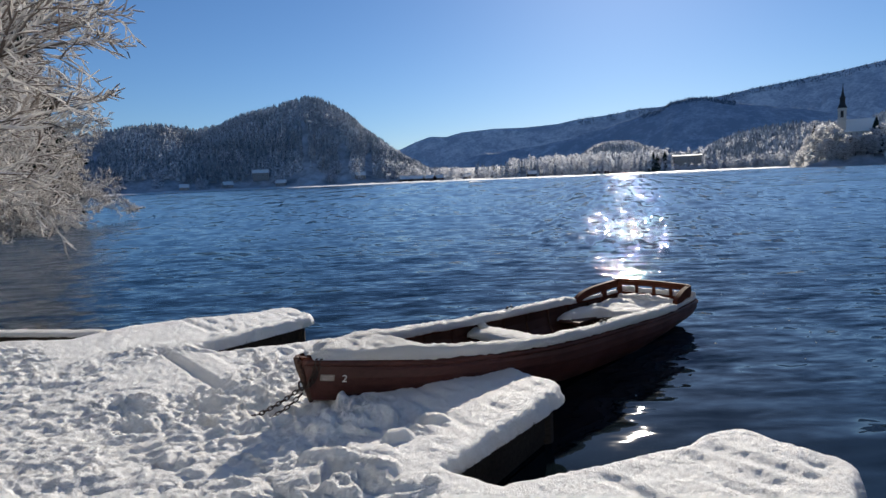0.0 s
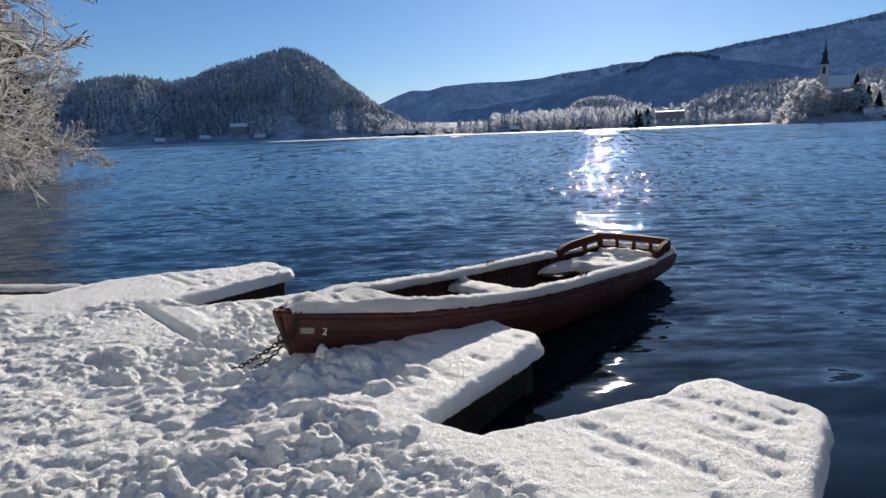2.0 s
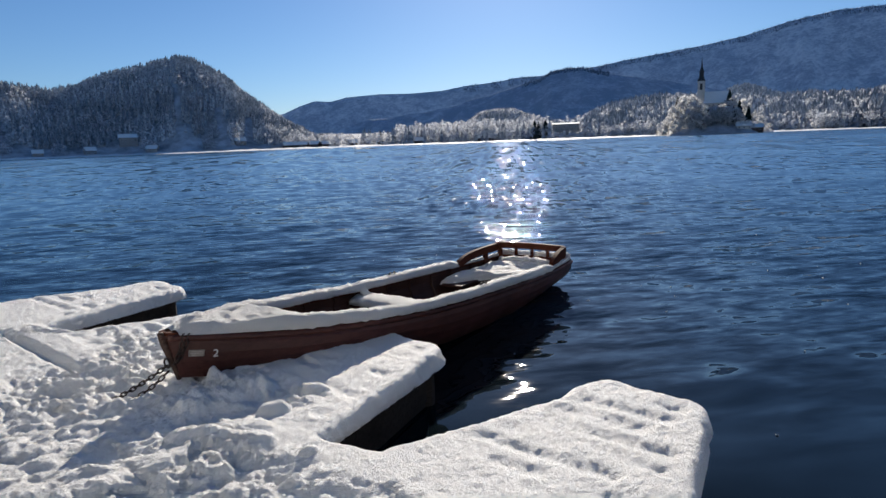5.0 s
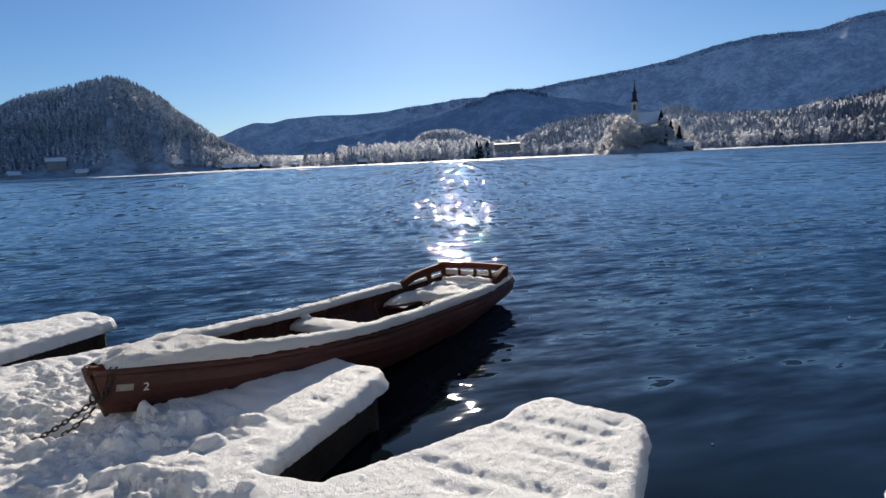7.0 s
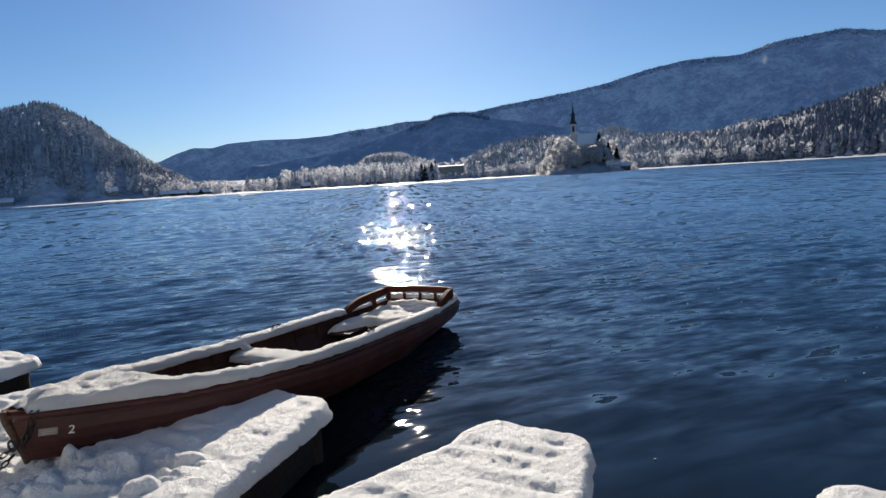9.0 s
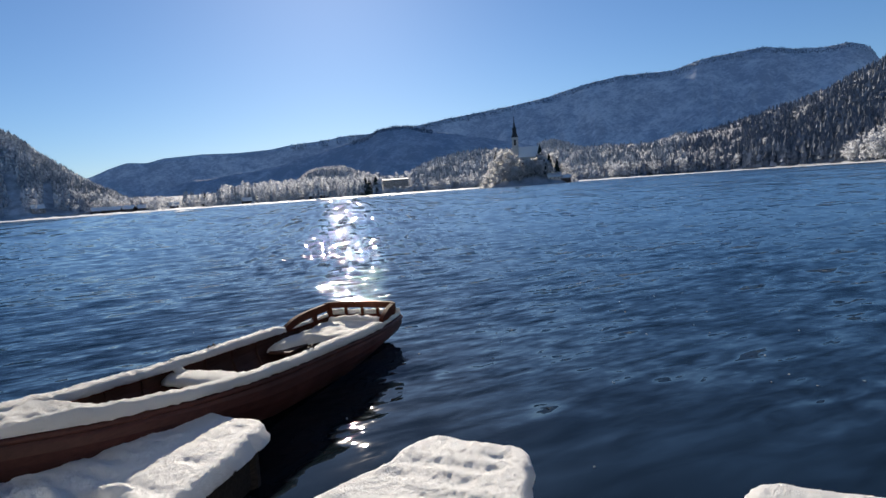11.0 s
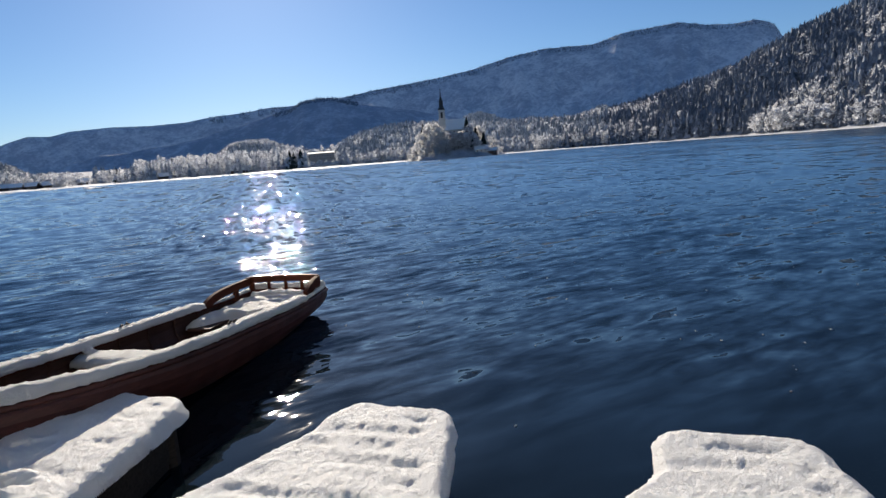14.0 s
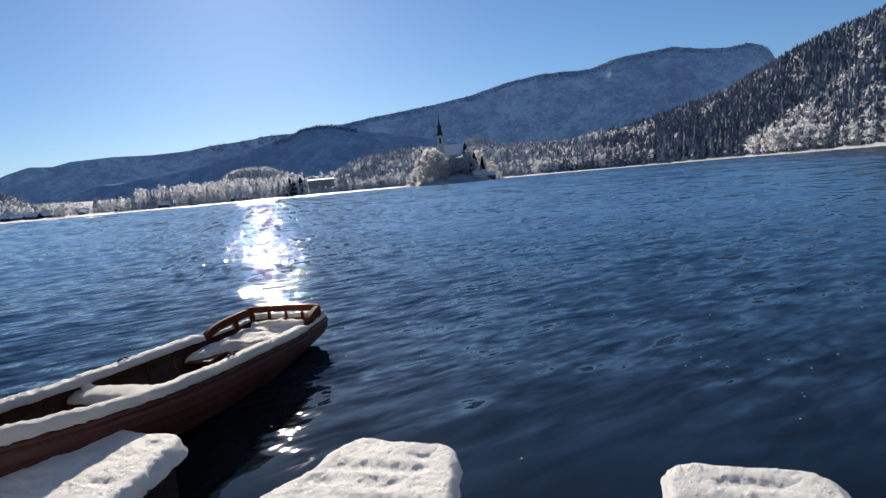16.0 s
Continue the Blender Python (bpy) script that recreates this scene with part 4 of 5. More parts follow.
    z = DECK + np.maximum(z, 0.012 - 0.075 * trod) * step(-0.001, 0.02, D) - 0.03 * step(0.006, -0.01, D)
    px, py = np.where(D < 0, bx, X), np.where(D < 0, by, Y)
    # snow bulges a little over the rim
    cellok = vis[:-1, :-1] & vis[1:, :-1] & vis[:-1, 1:] & vis[1:, 1:]
    if hole:
        cx, cy = X[:-1, :-1] + st / 2, Y[:-1, :-1] + st / 2
        cellok &= ~((cx > hole[0]) & (cx < hole[1]) & (cy > hole[2]) & (cy < hole[3]))
    idx = np.arange(X.size).reshape(X.shape)
    f = np.stack([idx[:-1, :-1], idx[:-1, 1:], idx[1:, 1:], idx[1:, :-1]], -1)[cellok]
    used = np.unique(f)
    remap = np.full(X.size, -1)
    remap[used] = np.arange(len(used))
    v = np.stack([px, py, z], -1).reshape(-1, 3)[used]
    me = mesh_of("snow_cover", v, remap[f], TRODDEN, True)
    at_ = me.attributes.new("trodden", "FLOAT", "POINT")
    at_.data.foreach_set("value", trod.reshape(-1)[used])
    if hole:
        return thing("snow_field", "trodden white snow lying on the landward end of a jetty", "snow", kind="stuff", data=me)
    return thing("snow_cover", "deep trodden white snow with footprints lying on a jetty", "snow", kind="stuff", data=me)


snow_cover(0.0115, -6.2, 4.2, 0.9, 8.2)
snow_cover(0.1, -9.2, 6.4, -4.1, 8.2, (-6.2, 4.2, 0.95, 8.2))


def prism(points, z0, z1, bm=None):
    bm = bm or bmesh.new()
    a = [bm.verts.new((x, y, z0)) for x, y in points]
    b = [bm.verts.new((x, y, z1)) for x, y in points]
    n = len(points)
    for k in range(n):
        bm.faces.new((a[k], a[(k + 1) % n], b[(k + 1) % n], b[k]))
    bm.faces.new(a[::-1])
    bm.faces.new(b)
    return bm


def edge_board(p, q, z0, z1, thick, inset=0.0):
    """A board standing under the edge from p to q, on the inner (right-hand) side."""
    d = Vector((q[0] - p[0], q[1] - p[1]))
    n = Vector((d.y, -d.x)).normalized()
    a, b = Vector(p) + n * inset, Vector(q) + n * inset
    return prism([tuple(a), tuple(b), tuple(b + n * thick), tuple(a + n * thick)], z0, z1)


def finger(k):
    il, tl, tr, ir = (tooth(p, k) for p in (INNER_L, TIP_L, TIP_R, INNER_R))
    ob = thing("finger_pier", "dark timber finger of a jetty under deep snow", "jetty", pose(0, 0, -0.068 if k == 2 else 0), "jetty fingers")
    c = ((il[0] + tl[0] + tr[0] + ir[0]) / 4, (il[1] + tl[1] + tr[1] + ir[1]) / 4)
    shrink = lambda p, s: (p[0] + (c[0] - p[0]) * s, p[1] + (c[1] - p[1]) * s)
    part("deck", prism([shrink(p, 0.07) for p in (il, ir, tr, tl)], DECK - 0.045, DECK - 0.004), JETTY_WOOD, ob)
    for p, q in ((il, tl), (tl, tr), (tr, ir)):
        p, q = shrink(p, 0.085), shrink(q, 0.085)
        part("side_board", edge_board(p, q, 0.04, DECK - 0.047, 0.04), JETTY_WOOD, ob)
        part("lower_board", edge_board(p, q, -0.25, 0.032, 0.04, 0.012), JETTY_WOOD, ob)
    for p in (tl, tr):
        x, y = shrink(p, 0.16)
        part("post", tube([(x, y, -1.3), (x, y, DECK - 0.05)], 0.07, 10), JETTY_WOOD, ob)
    return ob


for k in range(-2, 4):
    finger(k)
back = [tooth(INNER_L, -2)] + [q for k in range(-2, 4) for q in (tooth(INNER_R, k), tooth(INNER_L, k + 1))]
deck = thing("walkway", "timber jetty walkway hidden under trodden snow", "jetty", pose(0, 0, 0), kind="structure")
part("deck", prism([(-9.0, 6.53), (-4.95, 6.60), (-4.12, 6.58), (-3.78, 7.08)] + [(x - 0.02, y - 0.02) for x, y in back] + [(6.2, -2.5), (3.0, -4.0), (-9.0, 1.0)], 0.10, DECK - 0.075), JETTY_WOOD, deck)
part("side_board", edge_board((-9.0, 6.55), (-4.12, 6.58), -0.25, 0.098, 0.05), JETTY_WOOD, deck)
part("side_board", edge_board((-4.10, 6.58), (-3.5, 7.2), -0.25, 0.098, 0.05), JETTY_WOOD, deck)

# floating timber beam beyond the walkway, with its own snow
beam = thing("mooring_beam", "snow-topped floating timber beam beside the jetty", "beam", pose(-4.02, 7.02, 0.0, 0, 0, 170.5))
part("timber", box(0, 4.2, -0.10, 0.10, -0.06, 0.355, 0.02), JETTY_WOOD, beam)


def snow_ridge(points, half, high, seed, sides=12, lump=0.25):
    """A lumpy, rounded bank of snow lying along points."""
    rng = random.Random(seed)
    bm = bmesh.new()
    rings = []
    n = len(points)
    for i, p in enumerate(points):
        p = Vector(p)
        d = (Vector(points[min(i + 1, n - 1)]) - Vector(points[max(i - 1, 0)])).normalized()
        u = Vector((d.y, -d.x, 0)).normalized()
        hw = half[i] if hasattr(half, "__len__") else half
        hh = high[i] if hasattr(high, "__len__") else high
        hh *= 1 + lump * (noise.noise(p * 5.0 + Vector((seed, 0, 0))) + 0.5 * noise.noise(p * 14.0))
        wl, wr = (hw * (1 + 0.6 * lump * noise.noise(p * 6.0 + Vector((seed, s * 9.0, 3)))) for s in (0, 1))
        ring = []
        for k in range(sides + 1):
            t = math.pi * k / sides
            c, s = math.cos(t), math.sin(t)
            off = (wl if c > 0 else wr) * (abs(c) ** 0.7) * (1 if c > 0 else -1)
            z = hh * s**0.75
            q = p + u * off + Vector((0, 0, z))
            q += Vector((0, 0, 0.012)) * noise.noise(q * 22.0)
            ring.append(bm.verts.new(q))
        rings.append(ring)
    for a, b in zip(rings, rings[1:]):
        for k in range(sides):
            bm.faces.new((a[k], a[k + 1], b[k + 1], b[k]))
        bm.faces.new((a[sides], a[0], b[0], b[sides]))
    bm.faces.new(rings[0])
    bm.faces.new(rings[-1][::-1])
    return bm


part("snow", snow_ridge([(x * 0.05, 0, 0.345) for x in range(0, 84)], 0.115, 0.05, 3), SNOW, beam, "rounded snow", True)


# ---------------------------------------------------------------- rowing boat
# Local axes: x from bow to stern, -y the side turned to the open jetty finger, z over the lake.
BOAT = pose(1.06, 6.25, 0, 0, 0, 45.85)
HALF = [(-3.03, 0.03), (-2.85, 0.13), (-2.6, 0.225), (-2.2, 0.345), (-1.8, 0.44), (-1.4, 0.51), (-0.8, 0.565), (0.0, 0.59), (1.0, 0.60), (1.8, 0.565), (2.35, 0.51)]
SHEER = [(-3.03, 0.785), (-2.6, 0.715), (-2.2, 0.645), (-1.8, 0.592), (-1.4, 0.545), (-0.8, 0.485), (-0.2, 0.445), (0.6, 0.405), (1.3, 0.365), (1.8, 0.345), (2.35, 0.345)]
KEEL = [(-3.03, 0.49), (-2.93, 0.46), (-2.5, 0.36), (-1.5, 0.14), (-0.5, -0.05), (1.0, -0.10), (2.35, -0.04)]


def smooth_knots(knots):
    xs = np.array([k[0] for k in knots])
    ys = np.array([k[1] for k in knots])
    fine = np.linspace(xs[0], xs[-1], 400)
    v = np.interp(fine, xs, ys)
    ker = np.hanning(41)
    pad = np.concatenate([2 * v[0] - v[20:0:-1], v, 2 * v[-1] - v[-2:-22:-1]])
    sm = np.convolve(pad, ker / ker.sum(), "valid")
    return lambda s: float(np.interp(s, fine, sm))


half_w, sheer, keel = smooth_knots(HALF), smooth_knots(SHEER), smooth_knots(KEEL)


def hull_point(s, u, side, inset=0.0):
    """u runs from 0 at the gunwale to 1 at the chine."""
    w, g, k = half_w(s), sheer(s), keel(s)
    chine = 0.66 + 0.06 * math.sin(max(0, min(1, (s + 3) / 5)) * math.pi)
    zc = k + 0.10 * min(1, (s + 3.03) / 1.2)
    bulge = 0.05 * math.sin(u * math.pi) * min(1, w / 0.3)
    y = max(w * (1 - (1 - chine) * u**1.3) + bulge - inset, 0.012)
    return Vector((s + (0.035 + 0.07 * u) * max(0, 1 - (s + 3.03) / 0.9), side * y, g + (zc - g) * u))


STATIONS = [-3.03, -3.0, -2.95, -2.88, -2.78] + [-2.65 + 0.2 * i for i in range(25)] + [2.35]


def rowing_boat():
    ob = thing("rowing_boat", "red-brown wooden rowing boat, snow on its gunwales, moored to the jetty", "boat", BOAT)
    n = 5
    for side in (-1, 1):
        for i in range(n):
            bm = bmesh.new()
            u0, u1 = i / n, (i + 1) / n
            lap = 0.008
            prof = [(u0, 0.0), (u1 + 0.012, -lap), (u1 + 0.012, 0.010), (u0, 0.018)]
            rows = [[bm.verts.new(hull_point(s, u, side, ins)) for u, ins in prof] for s in STATIONS]
            for a, b in zip(rows, rows[1:]):
                for k in range(4):
                    bm.faces.new((a[k], a[(k + 1) % 4], b[(k + 1) % 4], b[k]))
            bm.faces.new(rows[0])
            bm.faces.new(rows[-1][::-1])
            part("strake", bm, HULL, ob)
        # outer rubbing strip and inner lining
        bm = tube([hull_point(s, 0.05, side, -0.012) for s in STATIONS], 0.016, 8, None, 1.5)
        part("rubbing_strip", bm, HULL, ob, "", True)
        bm = bmesh.new()
        rows = [[bm.verts.new(hull_point(s, u, side, 0.021)) for u in (0.0, 0.25, 0.5, 0.75, 1.0)] for s in STATIONS[2:]]
        for a, b in zip(rows, rows[1:]):
            for k in range(4):
                bm.faces.new((a[k], a[k + 1], b[k + 1], b[k]))
        part("lining", bm, HULL_IN, ob)
        # gunwale cap
        bm = bmesh.new()
        rows = []
        for s in STATIONS:
            p = hull_point(s, 0.0, side)
            inn = max(abs(p.y) - 0.065, 0.006)
            rows.append([bm.verts.new(q) for q in (Vector((p.x, side * (abs(p.y) + 0.012), p.z)), Vector((p.x, side * (abs(p.y) + 0.012), p.z + 0.022)), Vector((p.x, side * inn, p.z + 0.022)), Vector((p.x, side * inn, p.z)))])
        for a, b in zip(rows, rows[1:]):
            for k in range(4):
                bm.faces.new((a[k], a[(k + 1) % 4], b[(k + 1) % 4], b[k]))
        bm.faces.new(rows[0])
        bm.faces.new(rows[-1][::-1])
        part("gunwale", bm, TRIM_WOOD, ob)
        for s in [-2.2 + 0.42 * i for i in range(11)]:
            part("rib", tube([hull_point(s, u, side, 0.034) for u in (0.02, 0.3, 0.6, 0.95)], 0.014, 6), HULL_IN, ob)
    # bottom and floor boards
    bm = bmesh.new()
    rows = []
    for s in STATIONS:
        a, b = hull_point(s, 1.0, -1), hull_point(s, 1.0, 1)
        rows.append([bm.verts.new(q) for q in (a, Vector((a.x, 0, keel(s))), b)])
    for a, b in zip(rows, rows[1:]):
        for k in range(2):
            bm.faces.new((a[k], a[k + 1], b[k + 1], b[k]))
    part("bottom", bm, HULL, ob)
    for i in range(5):
        y0 = -0.36 + i * 0.147
        bm = bmesh.new()
        rows = []
        for s in STATIONS[6:-1]:
            z = max(keel(s) + 0.125, 0.06)
            lim = abs(hull_point(s, 0.93, 1, 0.03).y)
            a, b = max(min(y0, lim), -lim), max(min(y0 + 0.138, lim), -lim)
            rows.append([bm.verts.new((s, a, z)), bm.verts.new((s, b, z + 0.001)), bm.verts.new((s, b, z + 0.02)), bm.verts.new((s, a, z + 0.02))])
        for a, b in zip(rows, rows[1:]):
            for k in range(4):
                bm.faces.new((a[k], a[(k + 1) % 4], b[(k + 1) % 4], b[k]))
        part("floor_board", bm, HULL_IN, ob)
    # stem, keel strip and transom
    part("stem", tube([(-3.015, 0, 0.805), (-3.0, 0, 0.73), (-2.955, 0, 0.60), (-2.93, 0, 0.52), (-2.92, 0, 0.47)], [0.020, 0.021, 0.021, 0.020, 0.016], 8), STEM_WOOD, ob, "weathered wooden stem", True)
    bm = bmesh.new()
    for x in (2.335, 2.385):
        ring = [hull_point(2.35, u, -1) for u in (0, 0.35, 0.7, 1.0)] + [Vector((2.35, 0, keel(2.35)))] + [hull_point(2.35, u, 1) for u in (1.0, 0.7, 0.35, 0)]
        top = [Vector((2.35, 0.2, 0.37)), Vector((2.35, -0.2, 0.37))]
        for p in ring + top:
            p.x = x + (0.05 * (p.z - 0.4) if p.z < 0.4 else 0)
        bm.faces.new([bm.verts.new(p) for p in ring + top])
    fs = list(bm.faces)
    a, b = list(fs[0].verts), list(fs[1].verts)
    for k in range(len(a)):
        bm.faces.new((a[k], a[(k + 1) % len(a)], b[(k + 1) % len(a)], b[k]))
    part("transom", bm, HULL, ob)
    # small deck in the bow
    bm = bmesh.new()
    rows = []
    for s in (-3.02, -2.9, -2.75, -2.55, -2.35, -2.12):
        w, z = max(half_w(s) - 0.02, 0.01), sheer(s) + 0.004
        rows.append([bm.verts.new(q) for q in ((s, -w, z), (s, w, z), (s, w, z - 0.025), (s, -w, z - 0.025))])
    for a, b in zip(rows, rows[1:]):
        for k in range(4):
            bm.faces.new((a[k], a[(k + 1) % 4], b[(k + 1) % 4], b[k]))
    bm.faces.new(rows[-1])
    part("bow_deck", bm, HULL_IN, ob)
    # thwarts and stern bench
    for s0, s1, dz in ((-0.72, -0.44, 0.085), (-2.0, -1.76, 0.09)):
        z = sheer((s0 + s1) / 2) - dz
        w = half_w((s0 + s1) / 2) - 0.045
        th = part("thwart", box(s0, s1, -w, w, z - 0.03, z, 0.006), HULL_IN, ob)
        if s0 > -1:
            part("snow", snow_ridge([((s0 + s1) / 2, -w + 0.01 + i * (2 * w - 0.02) / 30, z - 0.003) for i in range(31)], 0.165, 0.075, 11), SNOW, th, "snow lying on the thwart", True)
            part("snow", snow_ridge([((s0 + s1) / 2 + 0.02, w - 0.10 + 0.011 * i, z + 0.03 + 0.010 * i) for i in range(11)], 0.05, 0.06, 14), SNOW, th, "snow heaped on the knee", True)
            for sd in (-1, 1):
                part("knee", tube([(s0 + 0.14, sd * (w - 0.16), z + 0.005), (s0 + 0.14, sd * (w - 0.05), z + 0.03), (s0 + 0.14, sd * (w + 0.0), z + 0.10)], 0.016, 6), HULL_IN, th)
    zb = 0.255
    bench = part("stern_bench", box(1.42, 2.32, -0.43, 0.43, zb - 0.03, zb, 0.006), HULL_IN, ob)
    part("side_bench", box(0.85, 1.418, 0.22, 0.50, zb - 0.03, zb, 0.006), HULL_IN, ob)
    part("side_bench", box(1.05, 1.418, -0.50, -0.28, zb - 0.03, zb, 0.006), HULL_IN, ob)
    bm = bmesh.new()
    nx, ny = 46, 34
    top = []
    for i in range(nx + 1):
        row = []
        for j in range(ny + 1):
            t = j / ny * 2 - 1
            start = 1.40 - 0.52 * step(0.15, 0.85, t) - 0.30 * step(0.5, 0.9, -t)
            s = start + (2.31 - start) * i / nx
            w = half_w(s) - 0.055
            y = t * w
            dd = max(0.0, min(1.0, (s - start) / 0.12))
            ed = max(0.0, min(1.0, (1 - abs(t)) / 0.10, (2.31 - s) / 0.06))
            hgt = 0.075 * math.sqrt(max(0, 1 - (1 - dd) ** 2)) * (0.35 + 0.65 * ed) * (1 + 0.5 * noise.noise(Vector((s * 5, y * 5, 2)))) + 0.012 * noise.noise(Vector((s * 18, y * 18, 7)))
            row.append(bm.verts.new((s, y, zb - 0.02 + (max(hgt, 0.0) + 0.022 if i else 0.0))))
        top.append(row)
    for i in range(nx):
        for j in range(ny):
            q = (top[i][j], top[i + 1][j], top[i + 1][j + 1], top[i][j + 1])
            if all(q):
                bm.faces.new(q)
    part("snow", bm, SNOW, bench, "snow on the stern bench", True)
    # curved backrest rail on the stern
    def back_line(t):
        """t from -1 (near side arm) over the stern to 1 (far side arm)."""
        a = abs(t)
        if a > 0.5:
            q = (a - 0.5) / 0.5
            s = 2.22 - 1.08 * q
            y = half_w(s) - 0.045
        else:
            s, y = 2.22 + 0.06 * (1 - (a / 0.5) ** 2), (half_w(2.22) - 0.045) * (a / 0.5)
        return Vector((s, math.copysign(y, t), 0))

    def band(t0, t1, zlo, zhi, thick, steps):
        bm = bmesh.new()
        rows = []
        for i in range(steps + 1):
            t = t0 + (t1 - t0) * i / steps
            p, d = back_line(t), back_line(min(t + 0.01, 1)) - back_line(max(t - 0.01, -1))
            nrm = Vector((d.y, -d.x, 0)).normalized() * thick / 2
            lo, hi = zlo(t), zhi(t)
            rows.append([bm.verts.new(q) for q in (p - nrm + Vector((0, 0, lo)), p + nrm + Vector((0, 0, lo)), p + nrm + Vector((0, 0, hi)), p - nrm + Vector((0, 0, hi)))])
        for a, b in zip(rows, rows[1:]):
            for k in range(4):
                bm.faces.new((a[k], a[(k + 1) % 4], b[(k + 1) % 4], b[k]))
        bm.faces.new(rows[0])
        bm.faces.new(rows[-1][::-1])
        return bm

    def rail_top(t):
        a = abs(t)
        q = max(0.0, (a - 0.5) / 0.5)
        reach = 0.88 if t > 0 else 0.46
        q = min(1.0, q / reach)
        return 0.545 - 0.03 * q - 0.085 * q**6 if t > 0 else 0.545 - 0.02 * q - 0.085 * q**3

    def arm_low(t, front, start):
        """Underside of an arm: a thick board whose front end scrolls down on to the gunwale."""
        q = max(0.0, min(1.0, (abs(t) - start) / (front - start)))
        foot = sheer(back_line(t).x) + 0.03
        return min(rail_top(t) - 0.03, (rail_top(t) - 0.095) * (1 - q**3) + foot * q**3)

    rail = part("backrest_rail", band(-0.5, 0.5, lambda t: rail_top(t) - 0.068, rail_top, 0.036, 24), TRIM_WOOD, ob, "polished reddish backrest rail")
    part("rail_cap", band(-0.52, 0.52, lambda t: rail_top(t) + 0.001, lambda t: rail_top(t) + 0.010, 0.046, 24), TRIM_WOOD, rail)
    part("lower_rail", band(-0.5, 0.5, lambda t: 0.352, lambda t: 0.385, 0.030, 24), TRIM_WOOD, ob)
    part("arm", band(0.5, 0.94, lambda t: arm_low(t, 0.94, 0.82), rail_top, 0.05, 36), TRIM_WOOD, ob)
    part("arm", band(-0.73, -0.5, lambda t: arm_low(t, 0.73, 0.60) - 0.02, rail_top, 0.055, 30), TRIM_WOOD, ob)
    for t in (-0.475, -0.24, 0.0, 0.24, 0.475, 0.64):
        p = back_line(t)
        wdt = 0.07 if abs(t) > 0.4 else 0.038
        if abs(t) > 0.5:
            bm = box(p.x - 0.045, p.x + 0.045, p.y - 0.018, p.y + 0.018, 0.28, rail_top(t) - 0.07, 0.003)
        else:
            bm = box(p.x - 0.014, p.x + 0.014, p.y - wdt / 2, p.y + wdt / 2, 0.28, rail_top(t) - 0.062, 0.003)
        part("backrest_post", bm, TRIM_WOOD, ob)
    # snow on the stern's edge behind the rail, and banked against it inside
    wt = half_w(2.33) - 0.02
    part("snow", snow_ridge([(2.345, -wt + i * 2 * wt / 40, 0.355) for i in range(41)], 0.05, 0.085, 31, 10, 0.3), SNOW, ob, "lumpy snow on the transom", True)
    part("snow", snow_ridge([(2.15, -wt + 0.08 + i * (2 * wt - 0.16) / 40, 0.285) for i in range(41)], 0.07, 0.10, 33, 10, 0.45), SNOW, ob, "snow banked against the backrest", True)
    # snow on both gunwales and on the bow
    for side in (-1, 1):
        pts, hw, hh = [], [], []
        for i in range(180):
            s = -2.78 + i * (5.09 / 179)
            p = hull_point(s, 0.0, side)
            pts.append((s, side * max(abs(p.y) - 0.022, 0.0), p.z + 0.019))
            thin = (1.0 - 0.55 * float(step(1.15 if side > 0 else 1.5, 1.4 if side > 0 else 1.7, s))) * (0.3 + 0.7 * float(step(-2.8, -2.25, s)))
            hw.append(0.068 * thin)
            hh.append((0.080 + 0.03 * max(0, -1.4 - s)) * thin)
        part("snow", snow_ridge(pts, hw, hh, 20 + side, 12, 0.14), SNOW, ob, "rounded snow along the gunwale", True)
    bm = bmesh.new()
    rows = []
    for i in range(44):
        s = -2.94 + i * 0.022
        w = half_w(s) + 0.012
        row = []
        for j in range(29):
            t = j / 14 - 1
            e = max(0.0, 1 - abs(t) ** 5)
            f0 = math.sqrt(min(1.0, max(0.0, (i + 1) / 9))) * math.sqrt(min(1.0, (44 - i) / 5))
            z = sheer(s) + 0.012 + (0.085 + 0.05 * noise.noise(Vector((s * 4, t * 1.5, 1))) + 0.02 * noise.noise(Vector((s * 15, t * 5, 4)))) * e * f0
            row.append(bm.verts.new((s, t * w, z)))
        rows.append(row)
    for a, b in zip(rows, rows[1:]):
        for k in range(28):
            bm.faces.new((a[k], a[k + 1], b[k + 1], b[k]))
    part("snow", bm, SNOW, ob, "snow heaped on the bow", True)
    # rowlocks
    for side in (-1, 1):
        y = side * (half_w(0.02) - 0.02)
        for ds in (-0.045, 0.045):
            curl = [(0.02 + ds, y, sheer(0.0)), (0.02 + ds, y, 0.505), (0.02 + ds * 1.25, y, 0.535), (0.02 + ds * 0.7, y, 0.553), (0.02 + ds * 0.3, y, 0.543)]
            part("rowlock", tube(curl, [0.012, 0.012, 0.012, 0.010, 0.008], 8), IRON, ob, "dark iron rowlock horn", True)
    # plate, painted number and strap on the bow
    def on_side(s, u, lift):
        p, q, r = hull_point(s, u, -1), hull_point(s + 0.05, u, -1), hull_point(s, u + 0.1, -1)
        ex = (q - p).normalized()
        ez = ((p - r) - ex * (p - r).dot(ex)).normalized()
        ey = ez.cross(ex)
        m = Matrix.Identity(4)
        m.col[0][:3], m.col[1][:3], m.col[2][:3] = ex, ez, -ey if ey.y > 0 else ey
        n = m.col[2].to_3d()
        m.col[3][:3] = p + n * lift
        return m

    plate = part("name_plate", box(-0.048, 0.048, -0.023, 0.023, -0.003, 0.003, 0.002), PLATE, ob, "small worn metal plate", False, on_side(-2.90, 0.40, 0.011))
